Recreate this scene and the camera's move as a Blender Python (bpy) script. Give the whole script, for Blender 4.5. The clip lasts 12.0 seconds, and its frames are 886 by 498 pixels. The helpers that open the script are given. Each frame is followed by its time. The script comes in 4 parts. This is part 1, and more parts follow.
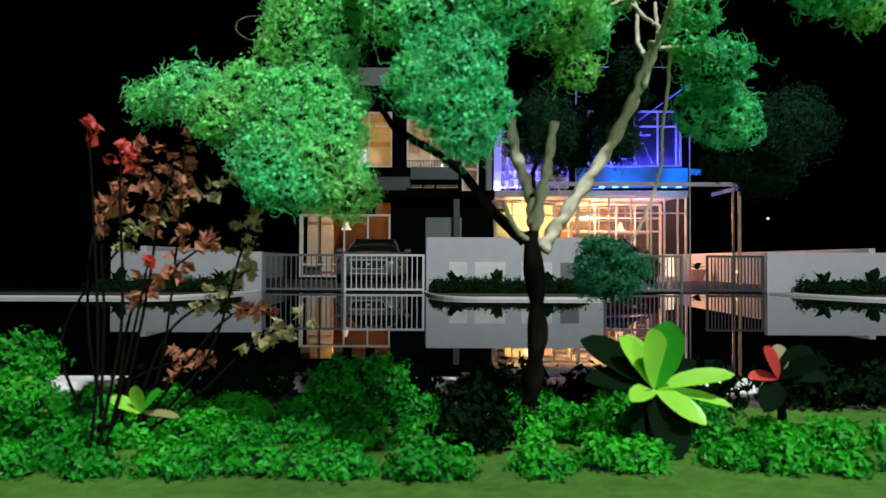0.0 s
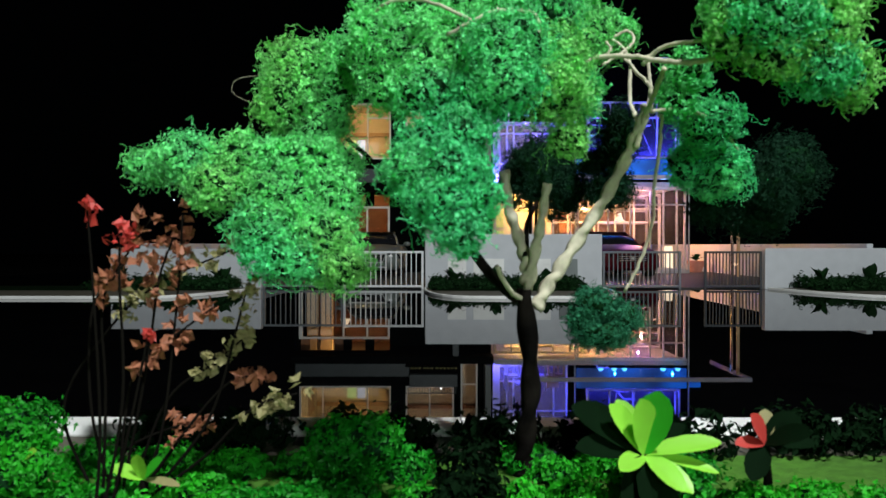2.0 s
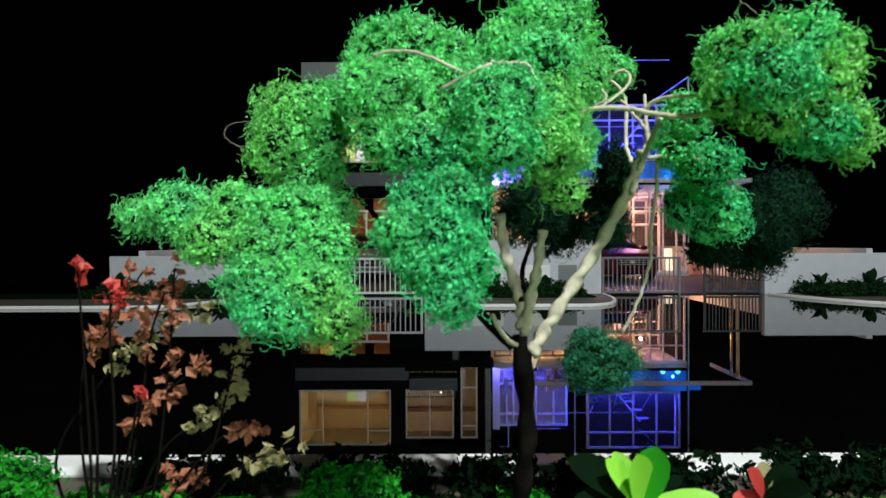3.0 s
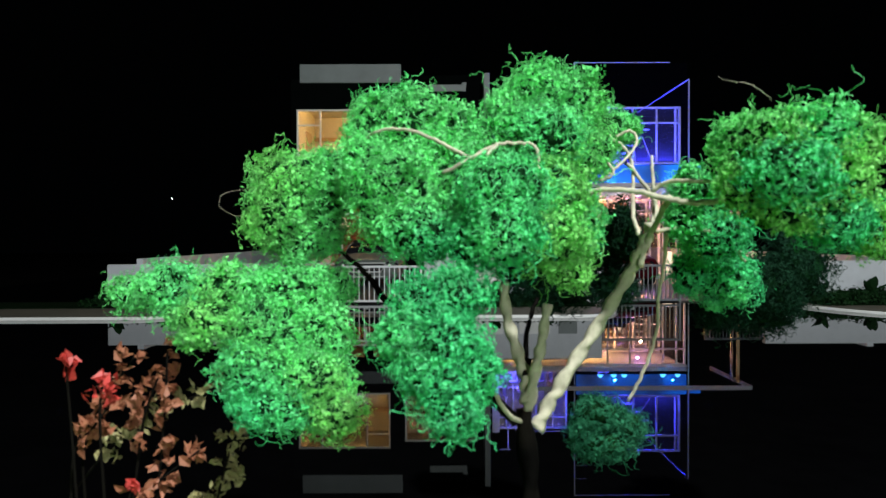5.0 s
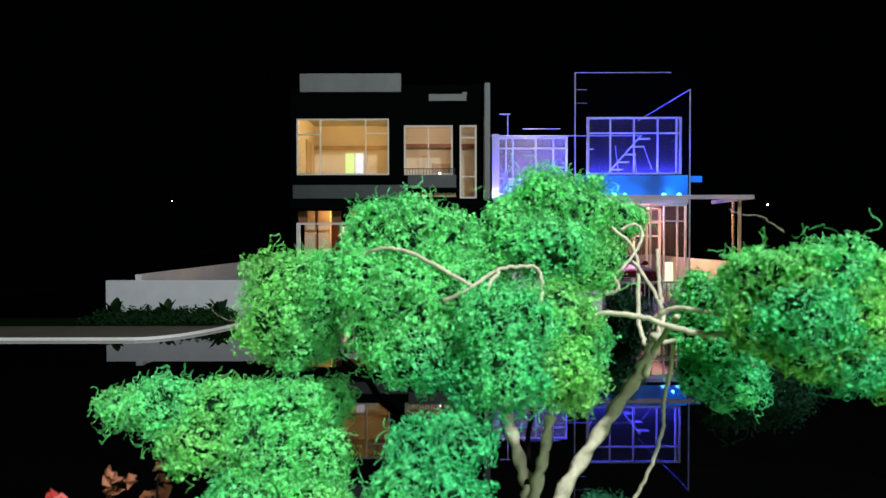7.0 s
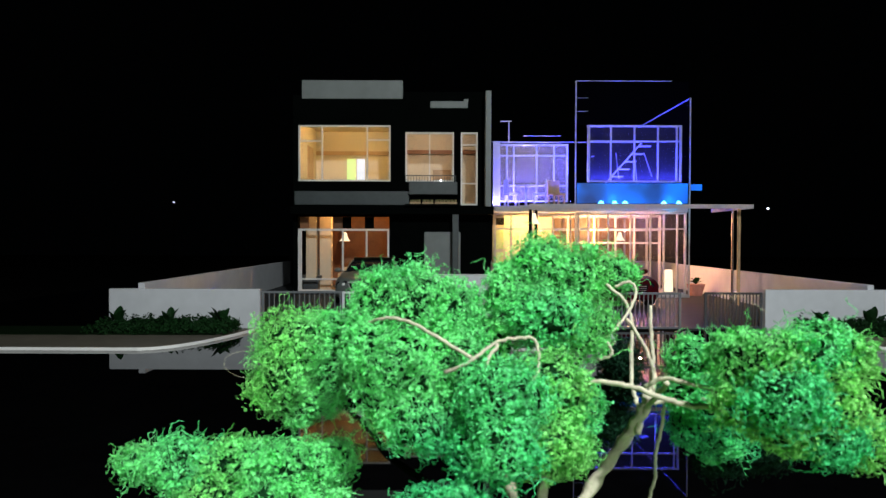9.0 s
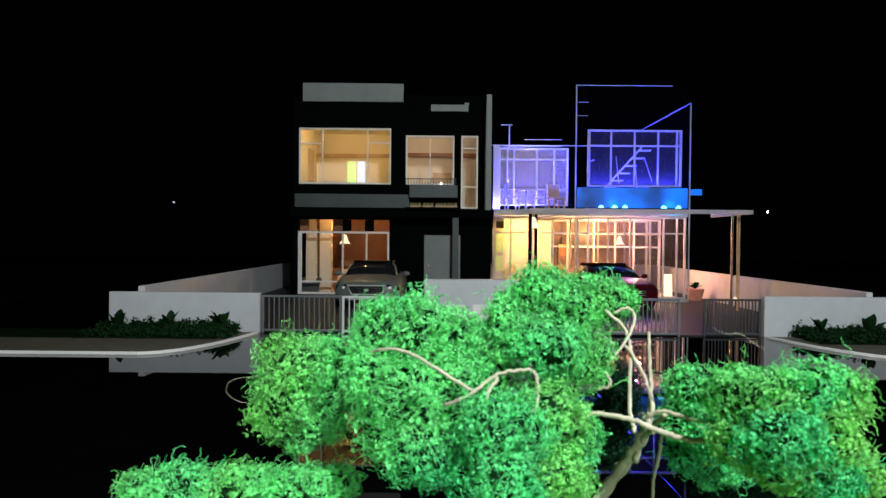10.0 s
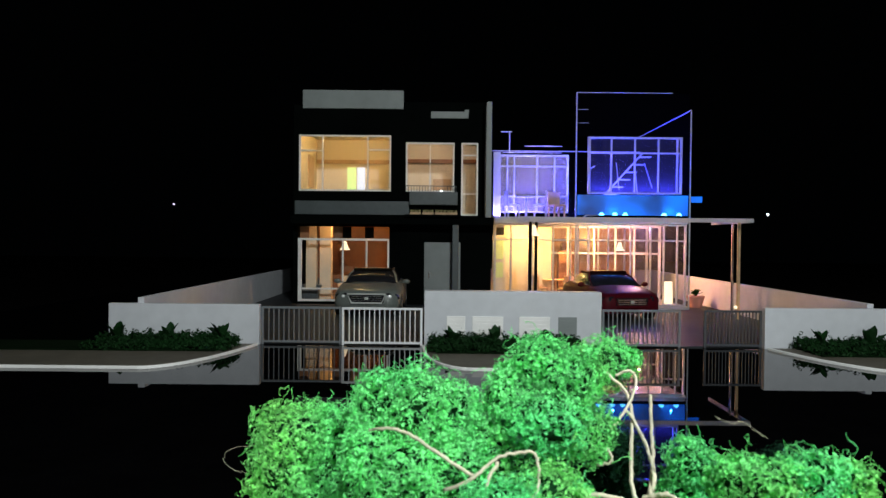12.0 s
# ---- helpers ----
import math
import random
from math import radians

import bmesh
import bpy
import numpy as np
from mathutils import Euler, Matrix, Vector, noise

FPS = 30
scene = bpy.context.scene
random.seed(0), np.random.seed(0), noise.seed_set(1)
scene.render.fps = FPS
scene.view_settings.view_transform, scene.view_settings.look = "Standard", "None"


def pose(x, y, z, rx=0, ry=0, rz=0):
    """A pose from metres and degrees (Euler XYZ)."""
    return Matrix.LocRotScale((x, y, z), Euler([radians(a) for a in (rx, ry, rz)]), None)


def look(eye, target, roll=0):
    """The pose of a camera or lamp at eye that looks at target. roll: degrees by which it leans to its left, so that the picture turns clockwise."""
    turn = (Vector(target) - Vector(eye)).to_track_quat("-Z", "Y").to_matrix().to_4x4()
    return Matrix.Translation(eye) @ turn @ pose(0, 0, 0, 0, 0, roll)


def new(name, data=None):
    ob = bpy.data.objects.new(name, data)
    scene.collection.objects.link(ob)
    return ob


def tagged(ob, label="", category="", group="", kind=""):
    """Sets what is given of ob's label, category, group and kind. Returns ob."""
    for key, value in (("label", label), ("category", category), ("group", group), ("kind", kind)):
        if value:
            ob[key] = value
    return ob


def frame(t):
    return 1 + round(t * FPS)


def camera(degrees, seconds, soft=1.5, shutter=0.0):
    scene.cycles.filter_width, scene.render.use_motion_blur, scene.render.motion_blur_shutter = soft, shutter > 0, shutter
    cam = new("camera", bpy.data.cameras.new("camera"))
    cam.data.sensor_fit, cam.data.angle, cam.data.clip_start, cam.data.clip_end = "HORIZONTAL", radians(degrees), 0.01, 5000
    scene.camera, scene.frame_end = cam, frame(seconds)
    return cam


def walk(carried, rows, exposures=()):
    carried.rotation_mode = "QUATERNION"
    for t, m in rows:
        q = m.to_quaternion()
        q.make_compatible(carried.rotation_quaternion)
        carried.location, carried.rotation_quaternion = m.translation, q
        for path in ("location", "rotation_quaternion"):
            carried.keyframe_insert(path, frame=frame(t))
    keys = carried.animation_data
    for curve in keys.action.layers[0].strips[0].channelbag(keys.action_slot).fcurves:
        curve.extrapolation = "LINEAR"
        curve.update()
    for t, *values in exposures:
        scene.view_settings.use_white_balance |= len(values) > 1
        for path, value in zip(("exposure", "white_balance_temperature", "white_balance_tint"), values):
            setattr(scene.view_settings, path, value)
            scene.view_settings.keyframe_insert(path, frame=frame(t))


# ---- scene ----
# An architectural scale model, 1:25. Numbers below are full-size metres; S turns them into model metres.
S = 0.04

# ---- camera ----
cam = camera(68.3, 12.0, soft=1.45)
ROWS = [
    (0.0, -0.024, -0.015, 0.703, 0.03, 1.10, 0.21),
    (0.5, -0.011, -0.037, 0.757, 0.02, 0.56, 0.01),
    (1.0, -0.013, -0.025, 0.771, 0.00, -0.04, -0.12),
    (1.5, -0.006, -0.064, 0.899, 0.02, -0.04, -0.07),
    (2.0, -0.004, -0.056, 0.993, 0.02, -0.31, 0.04),
    (2.5, 0.011, -0.045, 1.125, 0.01, -0.40, -0.28),
    (3.0, 0.015, -0.034, 1.178, 0.01, -0.46, -0.20),
    (5.0, 0.007, 0.043, 1.469, -0.06, -0.90, -0.23),
    (5.5, 0.003, 0.104, 1.550, -0.05, -0.90, -0.17),
    (6.0, 0.006, 0.111, 1.638, -0.06, -1.01, -0.12),
    (6.5, 0.005, 0.069, 1.763, -0.03, -0.95, -0.07),
    (7.0, 0.009, 0.119, 1.858, -0.05, -0.98, -0.12),
    (7.5, 0.009, 0.135, 1.918, -0.03, -0.98, -0.13),
    (9.5, 0.001, -0.008, 2.146, 0.00, -0.97, 0.35),
    (10.0, -0.001, -0.008, 2.198, -0.01, -0.95, 0.52),
    (10.5, -0.000, 0.002, 2.259, 0.01, -0.98, 0.62),
    (11.0, -0.001, 0.004, 2.328, -0.00, -0.97, 0.61),
    (11.5, -0.002, 0.005, 2.384, -0.00, -0.95, 0.61),
    (12.0, -0.002, 0.020, 2.458, 0.00, -0.96, 0.53),
]
cam.data.dof.use_dof, cam.data.dof.focus_distance, cam.data.dof.aperture_fstop = True, 0.84, 95.0
walk(cam, [(t, pose(x * S, y * S, z * S, 90 + pitch, -roll, yaw)) for t, x, y, z, yaw, pitch, roll in ROWS],
     [(0.0, -0.25), (1.5, -0.2), (3.0, -0.05), (5.0, 0.0), (12.0, 0.0)])

# ---- light ----
world = bpy.data.worlds.new("dark_hall")
scene.world = world
world.use_nodes = True
world.node_tree.nodes["Background"].inputs[0].default_value = (0.6, 0.8, 1.0, 1)
world.node_tree.nodes["Background"].inputs[1].default_value = 0.0004


def lamp(name, kind, at, power, color, size=0.05, aim=None):
    data = bpy.data.lights.new(name, kind)
    data.energy, data.color = power * 4, color
    if kind == "POINT":
        data.shadow_soft_size = size * S
    if kind == "AREA":
        data.shape, data.size, data.size_y = "RECTANGLE", size * S, 0.12 * S
    ob = new(name, data)
    at = Vector(at) * S
    ob.matrix_world = look(at, Vector(aim) * S) if aim else Matrix.Translation(at)
    return ob


lamp("unseen_front_lamp", "POINT", (4.2, -4.6, 13.4), 5.3, (0.94, 1.0, 0.98), 0.3)
# low fill lamp, added to brighten limbs under the crown
lamp("unseen_front_lamp", "POINT", (3.0, -10.0, 3.0), 0.70, (0.94, 1.0, 0.98), 0.3)
AMBER, BLUE = (1.0, 0.5, 0.16), (0.045, 0.05, 1.0)
lamp("upper_room_light", "POINT", (-3.4, 24.2, 6.33), 0.048, (1.0, 0.66, 0.24), 0.02)
lamp("upper_hall_light", "POINT", (-0.4, 24.1, 6.25), 0.034, (1.0, 0.74, 0.52), 0.02)
lamp("living_room_light", "POINT", (-3.3, 24.05, 2.98), 0.044, AMBER, 0.02)
lamp("glass_house_light", "POINT", (3.1, 24.6, 2.7), 0.080, (1.0, 0.58, 0.15), 0.02)
lamp("glass_house_light", "POINT", (5.6, 25.3, 2.5), 0.24, (1.0, 0.50, 0.12), 0.02)
lamp("glass_house_light", "POINT", (7.4, 24.4, 2.4), 0.15, (1.0, 0.42, 0.22), 0.02)
# added point lamp, in place of blue light spilling down from the upper floor
lamp("purple_spill_light", "POINT", (7.0, 23.4, 2.85), 0.045, (0.55, 0.2, 1.0), 0.02)
lamp("terrace_light", "POINT", (3.2, 25.6, 5.0), 0.12, (1.0, 0.78, 0.84), 0.02)
lamp("blue_strip_light", "AREA", (6.6, 23.1, 4.02), 0.45, BLUE, 3.4, aim=(6.6, 23.6, 6))
lamp("blue_strip_light", "AREA", (6.6, 25.8, 3.4), 0.45, BLUE, 3.4, aim=(6.6, 25.4, 6))
lamp("blue_strip_light", "AREA", (2.6, 23.6, 3.3), 0.16, (0.12, 0.10, 1.0), 1.8, aim=(2.6, 24.0, 6))
for spot_x in (5.95, 7.95):
    lamp("blue_spot_light", "POINT", (spot_x, 22.55, 3.45), 0.006, (0.02, 0.45, 1.0), 0.02)


# ---- materials ----
def material(name, color, rough=0.5, metal=0.0, vary=0.25, grain=300.0, bump=0.1, stain=60.0, spec=0.5, ior=1.45, sheen_random=0.0, translucent=0.0, second=None):
    """A principled surface with grain and broader stains."""
    m = bpy.data.materials.new(name)
    m.use_nodes = True
    nt = m.node_tree
    p = nt.nodes["Principled BSDF"]
    p.inputs["Roughness"].default_value, p.inputs["Metallic"].default_value, p.inputs["IOR"].default_value = rough, metal, ior
    p.inputs["Specular IOR Level"].default_value = spec
    tc = nt.nodes.new("ShaderNodeTexCoord")
    fine, broad = nt.nodes.new("ShaderNodeTexNoise"), nt.nodes.new("ShaderNodeTexNoise")
    fine.inputs["Scale"].default_value, broad.inputs["Scale"].default_value = grain / 2, stain / 2
    fine.inputs["Detail"].default_value = 4
    for n in (fine, broad):
        nt.links.new(tc.outputs["Object"], n.inputs["Vector"])
    mix = nt.nodes.new("ShaderNodeMath")
    mix.operation = "ADD"
    nt.links.new(fine.outputs["Fac"], mix.inputs[0])
    nt.links.new(broad.outputs["Fac"], mix.inputs[1])
    last = mix.outputs[0]
    if sheen_random:
        geo = nt.nodes.new("ShaderNodeNewGeometry")
        isl = nt.nodes.new("ShaderNodeMath")
        isl.operation = "MULTIPLY_ADD"
        isl.inputs[1].default_value = sheen_random
        nt.links.new(geo.outputs["Random Per Island"], isl.inputs[0])
        nt.links.new(last, isl.inputs[2])
        last = isl.outputs[0]
    ramp = nt.nodes.new("ShaderNodeMapRange")
    ramp.inputs["From Min"].default_value, ramp.inputs["From Max"].default_value = 0.6, 1.4 + sheen_random
    ramp.inputs["To Min"].default_value, ramp.inputs["To Max"].default_value = 1 - vary, 1 + vary
    nt.links.new(last, ramp.inputs["Value"])
    mul = nt.nodes.new("ShaderNodeVectorMath")
    mul.operation = "SCALE"
    mul.inputs[0].default_value = color[:3]
    if second:
        cr = nt.nodes.new("ShaderNodeMix")
        cr.data_type = "RGBA"
        step = nt.nodes.new("ShaderNodeMapRange")
        step.inputs["From Min"].default_value, step.inputs["From Max"].default_value = 0.42, 0.58
        nt.links.new(broad.outputs["Fac"], step.inputs["Value"])
        nt.links.new(step.outputs[0], cr.inputs["Factor"])
        cr.inputs["A"].default_value, cr.inputs["B"].default_value = (*color, 1), (*second, 1)
        nt.links.new(cr.outputs["Result"], mul.inputs[0])
    nt.links.new(ramp.outputs[0], mul.inputs["Scale"])
    nt.links.new(mul.outputs[0], p.inputs["Base Color"])
    if bump:
        b = nt.nodes.new("ShaderNodeBump")
        b.inputs["Strength"].default_value, b.inputs["Distance"].default_value = bump, 0.001
        nt.links.new(fine.outputs["Fac"], b.inputs["Height"])
        nt.links.new(b.outputs[0], p.inputs["Normal"])
    if translucent:
        out = nt.nodes["Material Output"]
        tr, ms = nt.nodes.new("ShaderNodeBsdfTranslucent"), nt.nodes.new("ShaderNodeMixShader")
        ms.inputs[0].default_value = translucent
        nt.links.new(mul.outputs[0], tr.inputs[0])
        nt.links.new(p.outputs[0], ms.inputs[1])
        nt.links.new(tr.outputs[0], ms.inputs[2])
        nt.links.new(ms.outputs[0], out.inputs[0])
    return m


def clear(name, gloss=0.08, tint=(0.96, 0.97, 1.0), rough=0.02, dust=0.0):
    """Thin clear acrylic or window film."""
    m = bpy.data.materials.new(name)
    m.use_nodes = True
    nt = m.node_tree
    nt.nodes.remove(nt.nodes["Principled BSDF"])
    tr, gl, ms = nt.nodes.new("ShaderNodeBsdfTransparent"), nt.nodes.new("ShaderNodeBsdfGlossy"), nt.nodes.new("ShaderNodeMixShader")
    tr.inputs[0].default_value, gl.inputs["Roughness"].default_value, ms.inputs[0].default_value = (*tint, 1), rough, gloss
    nt.links.new(tr.outputs[0], ms.inputs[1])
    nt.links.new(gl.outputs[0], ms.inputs[2])
    last = ms
    if dust:
        df, mt, both = nt.nodes.new("ShaderNodeBsdfDiffuse"), nt.nodes.new("ShaderNodeBsdfTranslucent"), nt.nodes.new("ShaderNodeMixShader")
        last = nt.nodes.new("ShaderNodeMixShader")
        nt.links.new(df.outputs[0], both.inputs[1])
        nt.links.new(mt.outputs[0], both.inputs[2])
        last.inputs[0].default_value = dust
        nt.links.new(ms.outputs[0], last.inputs[1])
        nt.links.new(both.outputs[0], last.inputs[2])
    nt.links.new(last.outputs[0], nt.nodes["Material Output"].inputs[0])
    return m


def glow(name, color, strength, base=(0.3, 0.3, 0.3), uneven=0.0):
    m = bpy.data.materials.new(name)
    m.use_nodes = True
    p = m.node_tree.nodes["Principled BSDF"]
    p.inputs["Base Color"].default_value = (*base, 1)
    p.inputs["Emission Color"].default_value, p.inputs["Emission Strength"].default_value = (*color, 1), strength
    if uneven:
        nt = m.node_tree
        n, r = nt.nodes.new("ShaderNodeTexNoise"), nt.nodes.new("ShaderNodeMapRange")
        n.inputs["Scale"].default_value = 14
        r.inputs["From Min"].default_value, r.inputs["From Max"].default_value = 0.35, 0.65
        r.inputs["To Min"].default_value, r.inputs["To Max"].default_value = strength * (1 - uneven), strength * (1 + uneven)
        nt.links.new(nt.nodes.new("ShaderNodeTexCoord").outputs["Object"], n.inputs["Vector"])
        nt.links.new(n.outputs["Fac"], r.inputs["Value"])
        nt.links.new(r.outputs[0], p.inputs["Emission Strength"])
    return m


ACRYLIC_ROAD = material("black_gloss_acrylic", (0.0012, 0.0012, 0.0014), 0.015, vary=0.3, bump=0.0, ior=1.36)
BOARD = material("black_board", (0.0012, 0.0012, 0.0012), 0.95, bump=0.0, spec=0.05)
YARD = material("grey_paver_sheet", (0.022, 0.026, 0.030), 0.55, grain=150, bump=0.1)
PAVING = material("beige_paving_sheet", (0.10, 0.09, 0.07), 0.6, grain=260)
KERB = material("white_kerb_plastic", (0.82, 0.82, 0.81), 0.5, vary=0.08, grain=120)
WHITE_WALL = material("white_styrene_wall", (0.55, 0.57, 0.61), 0.55, vary=0.08, grain=200, bump=0.05, stain=25)
FRAME = material("white_window_plastic", (0.8, 0.79, 0.77), 0.45, vary=0.06, grain=200, bump=0.0)
DARK_WALL = material("charcoal_facade_paint", (0.0014, 0.0022, 0.0021), 0.9, vary=0.35, grain=180, bump=0.05, stain=30, spec=0.03)
GREY_TRIM = material("mid_grey_trim", (0.20, 0.225, 0.225), 0.55, vary=0.1, grain=160)
DARK_GREY = material("slate_grey_trim", (0.06, 0.075, 0.08), 0.5, vary=0.15)
CREAM = material("cream_room_wall", (0.72, 0.62, 0.45), 0.6, vary=0.08)
BROWN = material("brown_wood_panel", (0.28, 0.12, 0.05), 0.45, vary=0.3, grain=90)
WOOD = material("light_wood", (0.5, 0.33, 0.18), 0.45, vary=0.25, grain=120)
GATE_WHITE = material("white_gate_paint", (0.75, 0.77, 0.8), 0.45, vary=0.06)
GATE_GREY = material("grey_gate_tone", (0.15, 0.165, 0.18), 0.45, vary=0.1)
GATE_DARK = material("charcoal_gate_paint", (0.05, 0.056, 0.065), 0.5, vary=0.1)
GLASS = clear("window_film", 0.015)
ACRYLIC = clear("clear_acrylic", 0.005, (0.95, 0.96, 1.0), dust=0.0004)
FILM = clear("filmed_acrylic", 0.008, (0.95, 0.96, 1.0), dust=0.014)
HAZY = clear("hazy_acrylic", 0.01, (0.95, 0.96, 1.0), dust=0.085)
FROST = material("frosted_acrylic_edge", (0.6, 0.61, 0.64), 0.3, vary=0.05, bump=0.0, translucent=0.5)
SILVER = material("silver_car_paint", (0.12, 0.138, 0.130), 0.3, 0.0, vary=0.08, bump=0.0)
RED = material("dark_red_car_paint", (0.055, 0.002, 0.006), 0.45, 0.0, vary=0.1, bump=0.0, spec=0.12)
CAR_GLASS = material("dark_car_glass", (0.012, 0.013, 0.016), 0.05, bump=0.0)
RUBBER = material("black_rubber", (0.015, 0.015, 0.015), 0.8)
CHROME = material("chrome_plastic", (0.75, 0.76, 0.78), 0.18, 1.0, vary=0.05, bump=0.0)
TRIM = material("bright_trim_plastic", (0.5, 0.52, 0.51), 0.35, vary=0.05, bump=0.0)
PALE_PANEL = material("pale_yellow_green_panel", (0.72, 0.82, 0.30), 0.5, vary=0.06)
LENS = material("headlamp_lens", (0.9, 0.92, 0.92), 0.1, vary=0.05, bump=0.0)
BARK = material("pale_wire_bark", (0.56, 0.52, 0.39), 0.7, vary=0.35, grain=700, bump=0.5, stain=200)
FOLIAGE = material("green_foam_foliage", (0.07, 0.70, 0.255), 0.55, vary=0.62, grain=500, stain=60, bump=0.0, sheen_random=0.7, translucent=0.12, second=(0.17, 0.74, 0.23))
FOLIAGE_LIME = material("yellow_green_foam_foliage", (0.25, 0.76, 0.17), 0.55, vary=0.62, grain=500, stain=60, bump=0.0, sheen_random=0.7, translucent=0.12, second=(0.15, 0.71, 0.21))
# Shade behind and beneath the crown is put into these two colours.
FOLIAGE_SHADED = material("shade_toned_foam_foliage", (0.005, 0.032, 0.015), 0.8, vary=0.5, grain=500, stain=75, bump=0.0, sheen_random=0.7, translucent=0.1, spec=0.15)
BUSH_SHADED = material("half_shade_toned_foam_foliage", (0.03, 0.20, 0.10), 0.7, vary=0.5, grain=500, stain=75, bump=0.0, sheen_random=0.7, translucent=0.15, spec=0.2)
# Dark green that stands in for the shade inside the foliage.
SHADE_CORE = material("inner_shade_green", (0.006, 0.035, 0.011), 0.95, vary=0.4, grain=300, bump=0.5, spec=0.05)
HEDGE = material("bright_green_scatter", (0.004, 0.27, 0.008), 0.6, vary=0.55, grain=500, stain=120, bump=0.0, sheen_random=0.7, translucent=0.2, second=(0.02, 0.40, 0.010))
LAWN = material("yellow_green_turf", (0.05, 0.15, 0.012), 0.8, vary=0.4, grain=900, bump=0.6)
DARK_LEAF = material("dark_green_leaf", (0.005, 0.028, 0.006), 0.7, vary=0.5, sheen_random=0.5, spec=0.15)
BED = material("dark_moss_bed", (0.003, 0.010, 0.003), 0.95, vary=0.5, grain=600, bump=0.6, spec=0.05)
# Near-black for dark leaves, and for shade put into leaf colour.
DARK_SHADE_LEAF = material("dark_and_shade_toned_leaf", (0.0022, 0.010, 0.003), 0.8, vary=0.5, sheen_random=0.5, spec=0.04)
LIME = material("lime_green_leaf", (0.34, 0.80, 0.07), 0.4, vary=0.25, sheen_random=0.4, translucent=0.25)
GREEN_LEAF = material("fresh_green_leaf", (0.05, 0.55, 0.03), 0.4, vary=0.2, sheen_random=0.4, translucent=0.3)
RED_LEAF = material("coral_red_leaf", (0.6, 0.06, 0.05), 0.5, vary=0.35, sheen_random=0.6, translucent=0.2)
RUST_LEAF = material("rust_brown_leaf", (0.32, 0.115, 0.06), 0.6, vary=0.4, sheen_random=0.6)
OLIVE_LEAF = material("olive_dry_leaf", (0.3, 0.27, 0.12), 0.6, vary=0.4, sheen_random=0.6)
DARK_TWIG = material("dark_twig", (0.006, 0.005, 0.004), 0.9, spec=0.08)
# Black tone also stands in for the crown's shade on the trunk.
SHADED_BARK = material("tape_bark_with_painted_shade", (0.0025, 0.0022, 0.002), 0.8, vary=0.4, grain=600, stain=140, bump=0.4, second=(0.012, 0.010, 0.008), spec=0.05)
TERRACOTTA = material("terracotta_pot", (0.45, 0.2, 0.15), 0.7)
LED_BLUE = glow("blue_led_diffuser", (0.0, 0.17, 1.0), 0.7, (0.01, 0.06, 0.28), 0.9)
LED_CYAN = glow("blue_led_spot", (0.1, 0.55, 1.0), 6.0)
LED_WARM = glow("warm_lamp_shade", (1.0, 0.78, 0.48), 1.4)
LED_WHITE = glow("white_led", (0.9, 0.97, 1.0), 12.0)
LIT_GREEN = glow("lit_doorway_green", (0.62, 0.85, 0.2), 1.0)
LIT_WHITE = glow("lit_doorway_white", (0.85, 0.9, 1.0), 0.9)


# ---- building helpers ----
ORIGIN = {}


def thing(name, at, label, category, group="", kind=""):
    """An empty at a thing's base."""
    ob = new(name)
    ob.empty_display_size = 0.005
    ob.location = Vector(at) * S
    ORIGIN[ob.name] = Vector(at)
    return tagged(ob, label, category, group, kind)


FITTED = {}  # houses drawn on a nominal plan, stretched and shifted to fit the camera's view


def part(name, bm, mat, parent, label="", bevel=0.0, smooth=False, kind=""):
    """Links a bmesh, in full-size place, as one mesh under a thing or a part."""
    o = ORIGIN[parent.name]
    if bevel:
        bmesh.ops.bevel(bm, geom=list(bm.edges), offset=bevel, segments=2, affect="EDGES", profile=0.6, clamp_overlap=True)
    size = FITTED.get(parent.name, Matrix())
    bmesh.ops.transform(bm, matrix=Matrix.Scale(S, 4) @ Matrix.Translation(-o) @ size, verts=bm.verts)
    me = bpy.data.meshes.new(name)
    bm.to_mesh(me)
    bm.free()
    if smooth:
        me.polygons.foreach_set("use_smooth", [True] * len(me.polygons))
    me.materials.append(mat)
    ob = new(name, me)
    ob.parent = parent
    ORIGIN[ob.name] = o
    FITTED[ob.name] = size
    return tagged(ob, label, kind=kind)


def solid(name, bm, mat, label, category, at=(0, 0, 0), bevel=0.0, kind="", group="", smooth=False):
    """Links a bmesh as one top-level mesh with its origin at its base."""
    if bevel:
        bmesh.ops.bevel(bm, geom=list(bm.edges), offset=bevel, segments=2, affect="EDGES", profile=0.6, clamp_overlap=True)
    bmesh.ops.transform(bm, matrix=Matrix.Scale(S, 4) @ Matrix.Translation(-Vector(at)), verts=bm.verts)
    me = bpy.data.meshes.new(name)
    bm.to_mesh(me)
    bm.free()
    if smooth:
        me.polygons.foreach_set("use_smooth", [True] * len(me.polygons))
    me.materials.append(mat)
    ob = new(name, me)
    ob.location = Vector(at) * S
    ORIGIN[ob.name] = Vector(at)
    return tagged(ob, label, category, group, kind)


def box(x0, x1, y0, y1, z0, z1, bm=None):
    bm = bm or bmesh.new()
    m = Matrix.LocRotScale(((x0 + x1) / 2, (y0 + y1) / 2, (z0 + z1) / 2), None, (abs(x1 - x0), abs(y1 - y0), abs(z1 - z0)))
    bmesh.ops.create_cube(bm, size=1, matrix=m)
    return bm


def cyl(x, y, z0, z1, r, r2=None, n=16, bm=None):
    bm = bm or bmesh.new()
    bmesh.ops.create_cone(bm, cap_ends=True, segments=n, radius1=r, radius2=r if r2 is None else r2, depth=z1 - z0,
                          matrix=Matrix.Translation((x, y, (z0 + z1) / 2)))
    return bm


